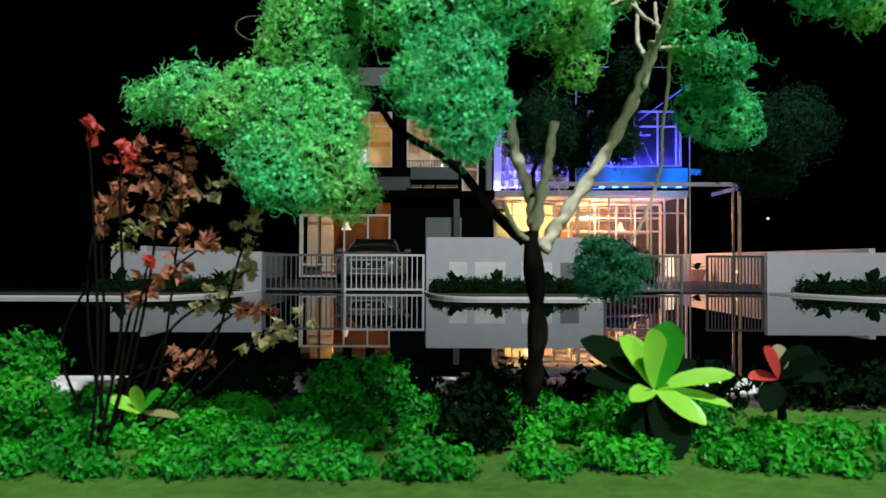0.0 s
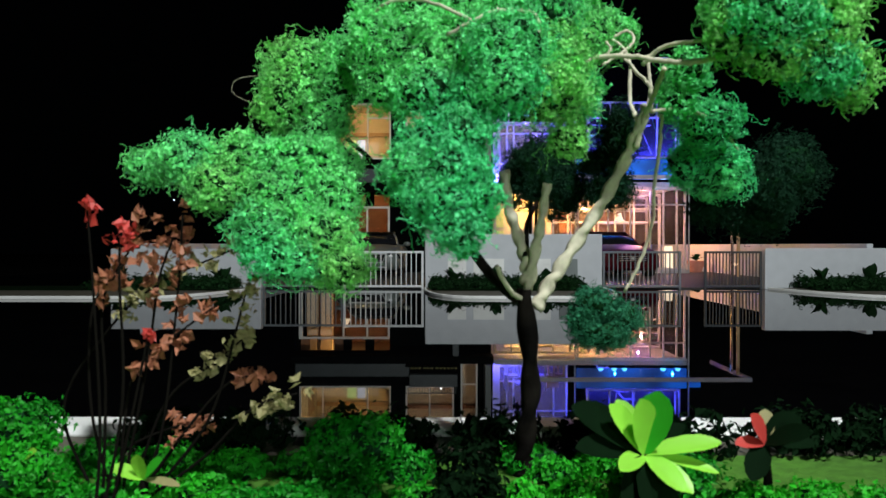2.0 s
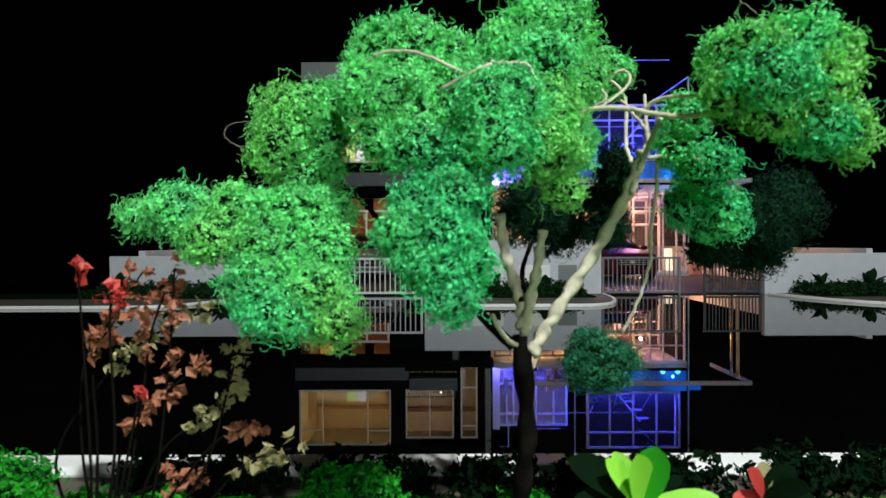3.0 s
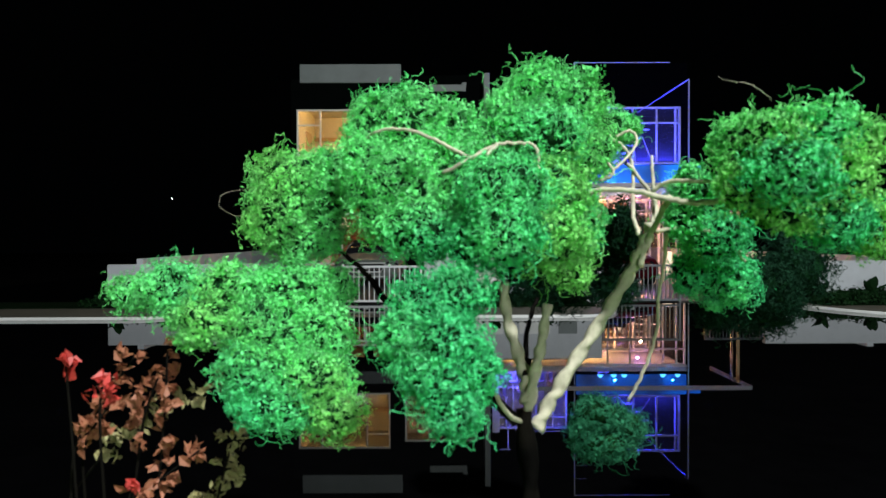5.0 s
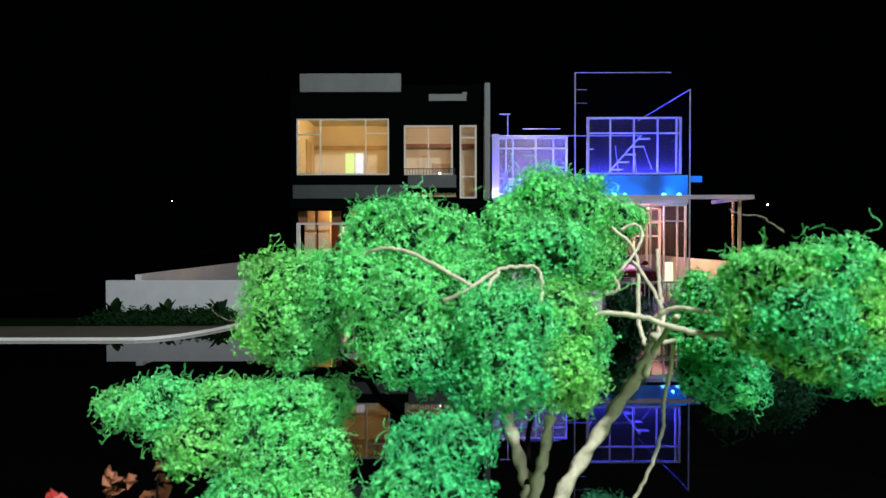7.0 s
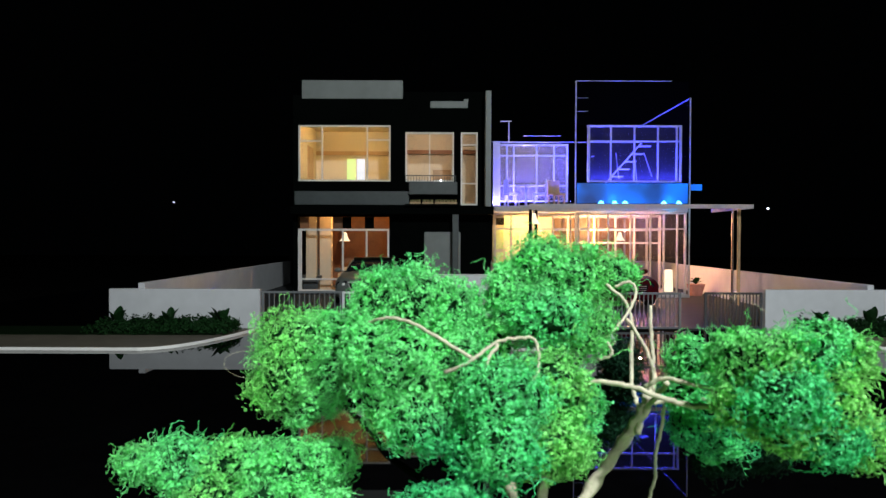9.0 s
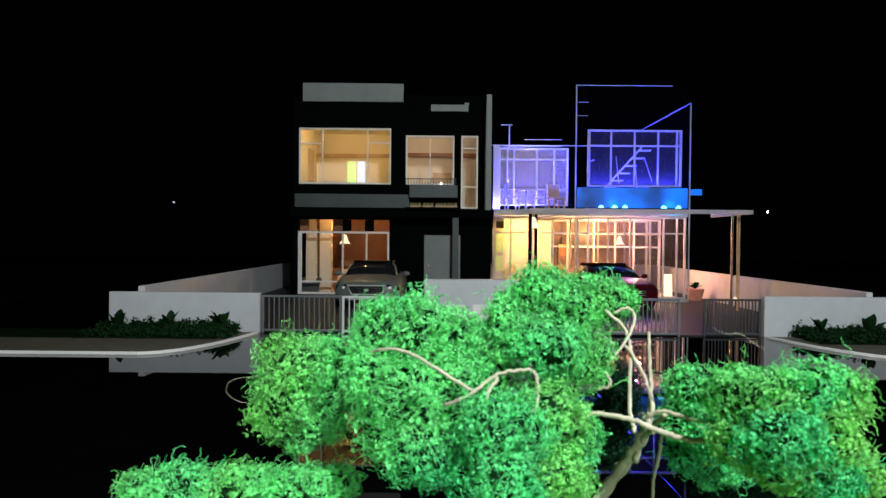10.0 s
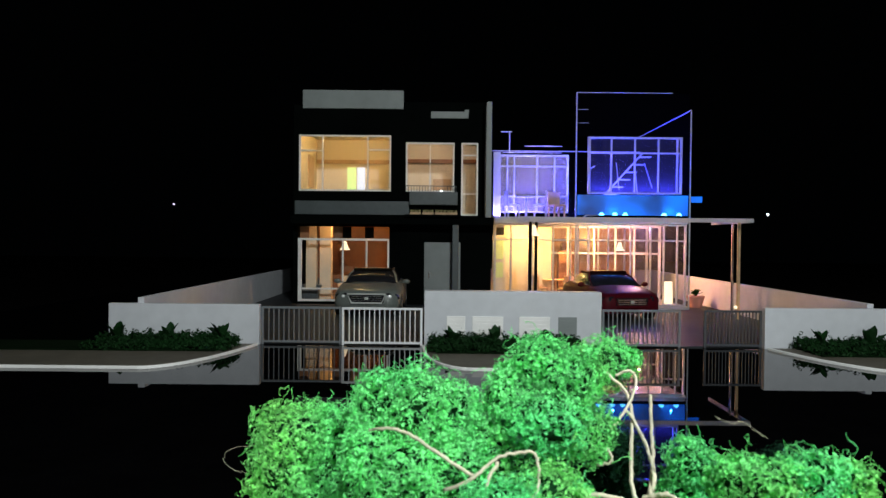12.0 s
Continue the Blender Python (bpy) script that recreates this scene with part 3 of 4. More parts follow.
for y, x0, x1, ups in ((GY0 + 0.12, 4.45, 8.2, (0.03, 0.3, 0.5, 0.68, 0.8, 0.92)), (GY0 + 1.3, 1.8, 5.2, (0.18, 0.4, 0.62, 0.8)),
                       (24.8, 3.2, 8.2, (0.12, 0.3, 0.5, 0.66, 0.8)), (26.4, 2.0, 8.2, (0.15, 0.33, 0.5, 0.68, 0.85))):
    window(clearh, x0, x1, 0.13, 2.9, y, ups, [0.8, 0.62] if y > 24 else [0.8], FROST, 0.075 if y > 23.2 else 0.055, glass=FILM)
part("amber_panel", box(2.3, 4.08, 24.75, 24.85, 0.13, 2.9), CREAM, clearh, "cream inner wall lit amber")
part("kitchen_wall", box(4.4, 8.0, 27.4, 27.5, 0.13, 2.9), BROWN, clearh, "brown timber inner rear wall lit amber")
dp = part("door_panel", box(1.8, 2.28, 24.0, 24.1, 0.13, 2.5), CREAM, clearh, "cream door lit yellow")
for a, b in ((1.62, 2.32), (0.95, 1.5)):
    part("door_light", box(1.84, 2.2, 23.97, 23.998, a, b), PALE_PANEL, dp, "pale yellow-green door light")
part("stair_tower", box(6.9, 7.9, 26.0, 26.06, 3.1, 5.8), ACRYLIC, clearh)
st = edge((5.6, 26.5, 3.2), (7.4, 24.6, 5.6), 0.03, "stair_string")
for i in range(9):
    u = (i + 0.5) / 9
    part("tread", box(5.6 + 1.8 * u, 6.05 + 1.8 * u, 26.4 - 1.9 * u, 26.6 - 1.9 * u, 3.2 + 2.4 * u, 3.24 + 2.4 * u), FROST, st)
for x, y0, y1, z0, z1 in ((5.2, 23.2, 25.4, 4.9, 5.2), (6.4, 24.0, 26.8, 4.2, 5.5), (6.9, 23.4, 26.0, 4.0, 5.6), (7.3, 23.0, 26.0, 4.2, 5.4)):
    edge((x, y0, z0), (x + 0.6, y1, z1), 0.018, "roof_strut")
led = part("led_band", box(4.5, 8.22, GY0 + 0.02, GY0 + 0.1, 3.2, 3.88), LED_BLUE, clearh, "glowing blue light band", 0.02)
for x in (5.3, 5.75, 6.1, 7.4, 7.9):
    part("led_spot", cyl(x, GY0 - 0.02, 3.2, 3.28, 0.1, 0.04), LED_CYAN, led, "bright blue light spot")
part("led_side", box(8.31, 8.7, GY0 + 0.05, GY0 + 0.12, 3.65, 3.85), LED_BLUE, clearh, "glowing blue light strip")
cn = sheet("canopy", 2.5, 8.95, 18.9, 21.9, 2.92, 2.99, "clear carport canopy")
part("canopy_edge", box(2.5, 8.95, 18.86, 18.9, 2.9, 3.02), FROST, cn, "frosted canopy edge")
part("canopy_edge", box(8.95, 8.99, 18.86, 21.9, 2.9, 3.02), FROST, cn, "frosted canopy edge")
for x, y, mat in ((2.70, 20.2, DARK_TWIG), (2.93, 20.6, DARK_TWIG), (8.84, 19.9, CHROME), (8.80, 19.4, WOOD)):
    part("canopy_post", cyl(x, y, 0.03, 2.91, 0.05), mat, clearh)


# ---- lamps and furniture ----
def hung(x, y, z, top, label):
    """A bell-shaped pendant lamp on a cord."""
    t = thing("pendant_lamp", (x, y, z), label, "lamp", "pendant lamps")
    bm = bmesh.new()
    prof = [(0.02, 0.36), (0.07, 0.33), (0.1, 0.2), (0.15, 0.08), (0.22, 0.0)]
    rings = [[bm.verts.new((x + r * math.cos(a * math.pi / 8), y + r * math.sin(a * math.pi / 8), z + h)) for a in range(16)] for r, h in prof]
    for a, b in zip(rings, rings[1:]):
        for k in range(16):
            bm.faces.new((a[k], a[(k + 1) % 16], b[(k + 1) % 16], b[k]))
    part("shade", bm, LED_WARM, t, "glowing white bell shade", smooth=True)
    part("cord", cyl(x, y, z + 0.35, top, 0.012, n=6), DARK_TWIG, t)
    return t


hung(-3.9, 26.0, 1.95, 3.06, "lit white bell lamp hanging in the living room")
hung(7.3, 27.0, 2.0, 3.05, "lit white bell lamp hanging in the glass house")
hung(2.95, 21.3, 2.55, 3.0, "lit white bell lamp under the clear canopy")
fl = thing("floor_lamp", (8.05, 23.3, 0.12), "glowing white column lamp on the glass house floor", "lamp")
part("shade", cyl(8.05, 23.3, 0.2, 0.98, 0.16, 0.14), LED_WARM, fl, "glowing white shade", 0.02)
part("base", cyl(8.05, 23.3, 0.12, 0.2, 0.15), FROST, fl)


def chair(x, y, z, mat, turn, label):
    c = thing("chair", (0, 0, 0), label, "chair", "model chairs")
    part("seat", box(-0.24, 0.24, -0.24, 0.24, 0.42, 0.48), mat, c, bevel=0.015)
    part("backrest", box(-0.24, 0.24, 0.19, 0.24, 0.48, 0.95), mat, c, bevel=0.015)
    for a in (-0.2, 0.2):
        for b in (-0.2, 0.2):
            part("leg", box(a - 0.025, a + 0.025, b - 0.025, b + 0.025, 0.0, 0.42), mat, c)
    c.location, c.rotation_euler[2] = Vector((x, y, z)) * S, radians(turn)
    return c


def table(x, y, z, r, mat, label, top=0.72):
    t = thing("table", (x, y, z), label, "table", "model tables")
    part("tabletop", cyl(x, y, z + top, z + top + 0.05, r, n=24), mat, t, bevel=0.01)
    part("pedestal", cyl(x, y, z + 0.04, z + top, 0.05, 0.04), mat, t)
    part("foot", cyl(x, y, z, z + 0.04, r * 0.6, n=20), mat, t)
    return t


def sofa(x, y, z, w, mat, label):
    f = thing("sofa", (x, y, z), label, "sofa", "model sofas")
    part("seat", box(x - w / 2, x + w / 2, y - 0.38, y + 0.3, z, z + 0.4), mat, f, bevel=0.04)
    part("backrest", box(x - w / 2, x + w / 2, y + 0.3, y + 0.45, z, z + 0.8), mat, f, bevel=0.04)
    for s in (-1, 1):
        part("armrest", box(x + s * w / 2 - 0.08, x + s * w / 2 + 0.08, y - 0.38, y + 0.3, z + 0.4, z + 0.58), mat, f, bevel=0.03)
    return f


TOP_FLOOR = 3.21
table(2.95, 23.3, TOP_FLOOR, 0.38, FROST, "small round white table on the upper terrace")
chair(2.45, 23.3, TOP_FLOOR, FROST, 100, "white model chair by the round table on the terrace")
chair(3.45, 23.3, TOP_FLOOR, FROST, -100, "white model chair by the round table on the terrace")
chair(4.05, 23.4, TOP_FLOOR, WOOD, 20, "brown model chair on the upper terrace")
sofa(-4.9, 24.5, 0.105, 0.6, DARK_GREY, "grey armchair behind the living-room window")
sofa(-3.4, 26.0, 0.105, 1.3, CREAM, "cream sofa in the living room")
sofa(5.6, 26.0, 0.125, 1.4, CREAM, "cream sofa in the glass house")
sofa(7.2, 25.6, 0.125, 1.0, CREAM, "cream armchair in the glass house")
table(4.4, 25.4, 0.125, 0.5, WOOD, "round wooden dining table in the glass house")
for a in range(4):
    ang = a * math.pi / 2 + 0.4
    chair(4.4 + 0.7 * math.cos(ang), 25.4 + 0.7 * math.sin(ang), 0.125, WOOD, math.degrees(ang) - 90, "wooden dining chair at a round table in the glass house")
tall = thing("tall_cabinet", (4.85, 25.9, 0.125), "tall dark brown cabinet in the glass house dining room", "cabinet")
part("body", box(4.58, 5.12, 25.9, 26.15, 0.125, 2.0), BROWN, tall, bevel=0.012)
for a in (4.6, 4.86):
    part("door", box(a, a + 0.24, 25.88, 25.898, 0.2, 1.95), BROWN, tall)
for x in (5.0, 5.35, 5.7):
    cb = thing("wall_cabinet", (x * 1.02, 27.95, 1.6), "small brown wooden cabinet on the glass house rear wall", "cabinet", "cabinets of the glass house")
    part("body", box(x * 1.02, x * 1.02 + 0.3, 27.95, 28.2, 1.6, 2.3), BROWN, cb, bevel=0.01)
    part("door", box(x * 1.02 + 0.02, x * 1.02 + 0.28, 27.93, 27.948, 1.63, 2.27), BROWN, cb)
pot = thing("potted_plant", (9.15, 23.6, 0.03), "dark leafy plant in a terracotta pot beside the white wall", "plant")
part("pot", cyl(9.15, 23.6, 0.03, 0.45, 0.2, 0.32, 20), TERRACOTTA, pot, "terracotta pot", 0.02)
bmp = bmesh.new()
for k in range(14):
    a = k * 2.4
    leaf(bmp, (9.15, 23.6, 0.44), (math.cos(a), math.sin(a), 0.8 + (k % 3)), 0.4, 0.12, 0.3)
part("leaf_tuft", bmp, DARK_LEAF, pot)


for x, y in ((8.98, 20.0), (9.28, 20.9)):
    gl = thing("garden_lamp", (x, y, 0.03), "small glowing ball lamp on a short stem by the canopy posts", "lamp", "garden lamps")
    part("stem", cyl(x, y, 0.03, 0.38, 0.018, 0.014, 8), CHROME, gl)
    bm = bmesh.new()
    bmesh.ops.create_icosphere(bm, subdivisions=2, radius=0.055, matrix=Matrix.Translation((x, y, 0.42)))
    part("globe", bm, LED_WARM, gl, "glowing white globe", smooth=True)


def far_lamp(x, y, z, size, label):
    t = thing("hall_lamp", (x, y, -0.02), label, "lamp", "far hall lamps")
    part("pole", cyl(x, y, -0.02, z - 0.1, 0.06, 0.04, 8), BOARD, t)
    bm = bmesh.new()
    bmesh.ops.create_icosphere(bm, subdivisions=2, radius=size, matrix=Matrix.Translation((x, y, z)))
    part("bulb", bm, LED_WHITE, t, "small glowing white bulb", smooth=True)


far_lamp(32.3, 65, 5.1, 0.08, "small white lamp on a thin pole far off")
far_lamp(-26.8, 65, 5.55, 0.05, "small white lamp on a thin pole far off")


def balcony_plant(x, label):
    p = thing("planter", (x, 23.45, 3.275), label, "planter", "balcony planters")
    part("trough", box(x - 0.2, x + 0.2, 23.38, 23.52, 3.275, 3.38), WOOD, p, bevel=0.01)
    bm = bmesh.new()
    for k in range(12):
        a = k * 2.4
        leaf(bm, (x - 0.17 + 0.03 * k, 23.45, 3.37), (math.cos(a) * 0.5, math.sin(a) * 0.5, 1), 0.16, 0.06, 0.3)
    part("leaf_tuft", bm, OLIVE_LEAF, p)


for x in (-1.0, -0.55, -0.1, 0.3):
    balcony_plant(x, "wooden balcony planter with olive leaves under the rail")

# ---- cars ----
def car(at, turn, paint, label, size=(1.13, 0.86, 1.03)):
    c = thing("car", (0, 0, 0), label, "car", "parked cars")

    def loft(stations, mat, name, parent, lab=""):
        """Sections across x: y, half width, bottom, shoulder, top, half width at top."""
        bm = bmesh.new()
        rings = []
        for y, w, zb, zs, zt, wt in stations:
            half = [(w * 0.86, zb), (w, zb + 0.1), (w, (zb + zs) / 2), (w * 0.99, zs), ((w + wt) / 2, zs + (zt - zs) * 0.75), (wt, zt), (wt * 0.5, zt + 0.025), (0, zt + 0.03)]
            ring = [(x, z) for x, z in half] + [(-x, z) for x, z in reversed(half[:-1])]
            rings.append([bm.verts.new((x, y, z)) for x, z in ring])
        n = len(rings[0])
        for a, b in zip(rings, rings[1:]):
            for k in range(n):
                bm.faces.new((a[k], a[(k + 1) % n], b[(k + 1) % n], b[k]))
        bm.faces.new(rings[0])
        bm.faces.new(list(reversed(rings[-1])))
        bmesh.ops.recalc_face_normals(bm, faces=bm.faces)
        return part(name, bm, mat, parent, lab, smooth=True)

    body = loft([(-2.27, 0.62, 0.28, 0.52, 0.64, 0.5), (-2.2, 0.8, 0.22, 0.6, 0.73, 0.62), (-2.0, 0.88, 0.2, 0.66, 0.8, 0.7), (-1.4, 0.91, 0.2, 0.75, 0.9, 0.72),
                 (-0.8, 0.92, 0.2, 0.8, 0.95, 0.74), (0.2, 0.92, 0.2, 0.82, 0.96, 0.78), (1.3, 0.92, 0.2, 0.8, 0.94, 0.76), (1.9, 0.9, 0.24, 0.78, 0.95, 0.72), (2.2, 0.78, 0.3, 0.7, 0.88, 0.6)], paint, "body", c)
    cabin = loft([(-0.95, 0.74, 0.86, 0.88, 0.9, 0.7), (-0.35, 0.76, 0.86, 1.0, 1.2, 0.6), (0.05, 0.76, 0.86, 1.05, 1.3, 0.57), (0.7, 0.76, 0.86, 1.05, 1.31, 0.56), (1.2, 0.74, 0.86, 1.0, 1.2, 0.56), (1.7, 0.7, 0.86, 0.9, 0.95, 0.6)], CAR_GLASS, "cabin", c, "dark tinted glass")
    loft([(-0.1, 0.56, 1.27, 1.29, 1.3, 0.5), (0.2, 0.58, 1.27, 1.31, 1.335, 0.5), (0.8, 0.58, 1.27, 1.31, 1.335, 0.5), (1.1, 0.55, 1.22, 1.25, 1.28, 0.5)], paint, "roof_panel", c)
    for s in (-1, 1):
        part("pillar", tube([(s * 0.74, -0.9, 0.9), (s * 0.66, -0.3, 1.18), (s * 0.57, 0.02, 1.3)], 0.032, 6), paint, c)
        for y in (-1.38, 1.35):
            m = Matrix.Translation((s * 0.8, y, 0.33)) @ Matrix.Rotation(radians(90), 4, "Y")
            bm = bmesh.new()
            bmesh.ops.create_cone(bm, cap_ends=True, segments=24, radius1=0.33, radius2=0.33, depth=0.24, matrix=m)
            w = part("wheel", bm, RUBBER, c, "black tyre", bevel=0.02)
            bm = bmesh.new()
            bmesh.ops.create_cone(bm, cap_ends=True, segments=20, radius1=0.21, radius2=0.21, depth=0.26, matrix=m)
            part("rim", bm, CHROME, w)
        bm = bmesh.new()
        bmesh.ops.create_uvsphere(bm, u_segments=14, v_segments=8, radius=1, matrix=Matrix.LocRotScale((s * 0.67, -2.12, 0.61), Euler((0, s * 0.25, s * 0.45)), (0.23, 0.1, 0.125)))
        h = part("headlight", bm, CAR_GLASS, c, "dark oval headlight with a bright ring", smooth=True)
        bm = bmesh.new()
        bmesh.ops.create_uvsphere(bm, u_segments=10, v_segments=6, radius=0.055, matrix=Matrix.Translation((s * 0.62, -2.215, 0.62)))
        part("lamp_bowl", bm, LENS if paint is SILVER else CAR_GLASS, h, "bright lamp bowl", smooth=True)
        bm = bmesh.new()
        bmesh.ops.create_uvsphere(bm, u_segments=10, v_segments=6, radius=1, matrix=Matrix.LocRotScale((s * 0.99, -0.55, 0.98), None, (0.11, 0.06, 0.075)))
        part("mirror", bm, paint, c, smooth=True)
        part("fog_lamp", box(s * 0.6 - 0.1, s * 0.6 + 0.1, -2.235, -2.16, 0.32, 0.38), LENS, c, bevel=0.01)
        part("mirror_arm", tube([(s * 0.78, -0.5, 0.93), (s * 0.95, -0.54, 0.96)], 0.02, 6), paint, c)
    g = part("grille", box(-0.46, 0.46, -2.3, -2.2, 0.44, 0.68), CAR_GLASS, c, "black grille", bevel=0.02)
    for z in (0.5, 0.56, 0.62):
        part("grille_bar", box(-0.4, 0.4, -2.315, -2.301, z - 0.011, z + 0.011), CHROME, g)
    part("grille_surround", tube([(-0.4, -2.31, 0.43), (0.4, -2.31, 0.43), (0.51, -2.3, 0.69), (-0.51, -2.3, 0.69), (-0.4, -2.31, 0.43)], 0.024, 6), TRIM if paint is SILVER else paint, g)
    part("badge", cyl(0, -2.33, 0.53, 0.6, 0.055), TRIM, g)
    part("intake", box(-0.5, 0.5, -2.25, -2.15, 0.26, 0.36), CAR_GLASS, c, "black lower intake", bevel=0.02)
    part("bumper", tube(smooth_line([(-0.86, -1.95, 0.42), (-0.6, -2.22, 0.41), (0, -2.3, 0.41), (0.6, -2.22, 0.41), (0.86, -1.95, 0.42)], 4), 0.035, 6), paint, c)
    part("bumper_trim", tube(smooth_line([(-0.8, -2.02, 0.3), (-0.55, -2.24, 0.29), (0, -2.3, 0.29), (0.55, -2.24, 0.29), (0.8, -2.02, 0.3)], 4), 0.022, 6), TRIM if paint is SILVER else paint, c)
    c.location, c.scale = Vector(at) * S, size
    c.rotation_euler[2] = radians(turn)
    return c


car((-2.3, 21.7, 0.03), 0, SILVER, "silver coupe parked nose-out behind a white gate")
car((5.35, 21.2, 0.03), 9, RED, "dark red car parked nose-out before the glass house", (1.08, 0.80, 1.03))


# ---- plants ----
def swell(q, centre):
    """How far a foam lobe bulges or sinks towards q."""
    far = Vector((centre * 3).tolist())
    return 1 + 0.42 * noise.noise(q * 2.2 + far) + 0.30 * noise.noise(q * 5.2 - far)


def clump(centre, radius, count, rng, sprig=0.016, holes=0.0):
    """Flake centres gathered in sprigs over an uneven foam clump with gaps, and the way each faces. radius: along x, y and z."""
    n = max(6, count // 10)
    d = rng.normal(size=(n, 3))
    d /= np.linalg.norm(d, axis=1)[:, None]
    r = rng.uniform(0.55, 1.0, n) ** 0.5 * np.array([swell(Vector(q.tolist()), centre) for q in d])
    heart = np.array(centre) + d * r[:, None] * np.array(radius)
    p = np.repeat(heart, 10, 0) + rng.normal(size=(n * 10, 3)) * sprig
    d = np.repeat(d, 10, 0)
    if holes:
        keep = np.array([noise.noise(Vector((q * 40).tolist())) for q in p]) > -holes
        p, d = p[keep], d[keep]
    return p, d


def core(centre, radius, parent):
    """A dark inner body of a foam clump that puts shade into its gaps."""
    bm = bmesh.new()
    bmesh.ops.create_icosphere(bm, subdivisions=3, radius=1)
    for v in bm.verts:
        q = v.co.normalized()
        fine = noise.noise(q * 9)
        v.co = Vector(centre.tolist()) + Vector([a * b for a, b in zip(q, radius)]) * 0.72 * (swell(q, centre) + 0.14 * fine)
    return part("inner_shade_body", bm, SHADE_CORE, parent, smooth=True)


def threads(centre, radius, count, rng, thick=0.0012):
    """Curly fibres over a clump, three-sided tubes from arrays."""
    v, f = [], []
    size = np.array(radius)
    for _ in range(count):
        d = rng.normal(size=3)
        d /= np.linalg.norm(d)
        p = np.array(centre) + d * size * rng.uniform(0.86, 1.04) * swell(Vector(d.tolist()), centre)
        w = np.cross(d, rng.normal(size=3))
        w /= np.linalg.norm(w)
        k0 = len(v)
        n = rng.integers(5, 13) if rng.random() > 0.05 else 24
        for k in range(n):
            w = w + rng.normal(size=3) * 0.7 - d * (w @ d) * 0.5
            w /= np.linalg.norm(w)
            p = p + w * 0.010
            a = np.cross(w, d)
            a /= np.linalg.norm(a) + 1e-6
            b = np.cross(w, a)
            for q in range(3):
                ang = q * 2.094
                v.append(p + (a * math.cos(ang) + b * math.sin(ang)) * thick)
        for k in range(n - 1):
            for q in range(3):
                i, j = k0 + 3 * k + q, k0 + 3 * k + (q + 1) % 3
                f.append((i, j, j + 3, i + 3))
    return np.array(v), f


tree_rng = np.random.default_rng(5)


def branch(tree, pts, r0, r1, twist=0, mat=None, name="branch", label=""):
    """One wound wire of the tree through a few points, tapering from r0 to r1."""
    line = [p + Vector(tree_rng.normal(size=3).tolist()) * 0.0016 for p in smooth_line(pts, 8)]
    n = len(line)
    return part(name, tube(line, [(r0 + (r1 - r0) * k / (n - 1)) * 0.88 for k in range(n)], 10, twist=0.3 * twist), mat or BARK, tree, label, smooth=True)


def bough(tree, mats, label, lobes):
    """A bough of foam: overlapping uneven lobes (x, y, z, half width, half height), in one or two dyes by turns."""
    for i, (x, y, z, rx, rz) in enumerate(lobes):
        at, r = np.array([x, y, z]), (rx * 0.96, max(rx, rz) * 0.78, rz * 0.96)
        area = rx * rz
        spots, facing = clump(at, r, int(500000 * area) + 1300, tree_rng, sprig=0.010, holes=-0.11)
        for _ in range(5):  # tufts that break the lobe's outline
            d = tree_rng.normal(size=3)
            d /= np.linalg.norm(d)
            tuft, out = clump(at + d * np.array(r) * tree_rng.uniform(0.75, 1.0), tuple(np.array(r) * tree_rng.uniform(0.22, 0.42)), int(56000 * area) + 150, tree_rng, sprig=0.009, holes=-0.08)
            spots, facing = np.concatenate([spots, tuft]), np.concatenate([facing, out])
        v, f = flakes(spots, 0.0122, int(x * 1000) % 97 + i, facing)
        crown = mesh_from("foliage", v, f, mats[i % len(mats)], tree, label, "stuff")
        v, f = threads(at, r, int(21000 * area) + 40, tree_rng)
        mesh_from("fibre", v, f, mats[i % len(mats)], crown, kind="stuff")
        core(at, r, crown)


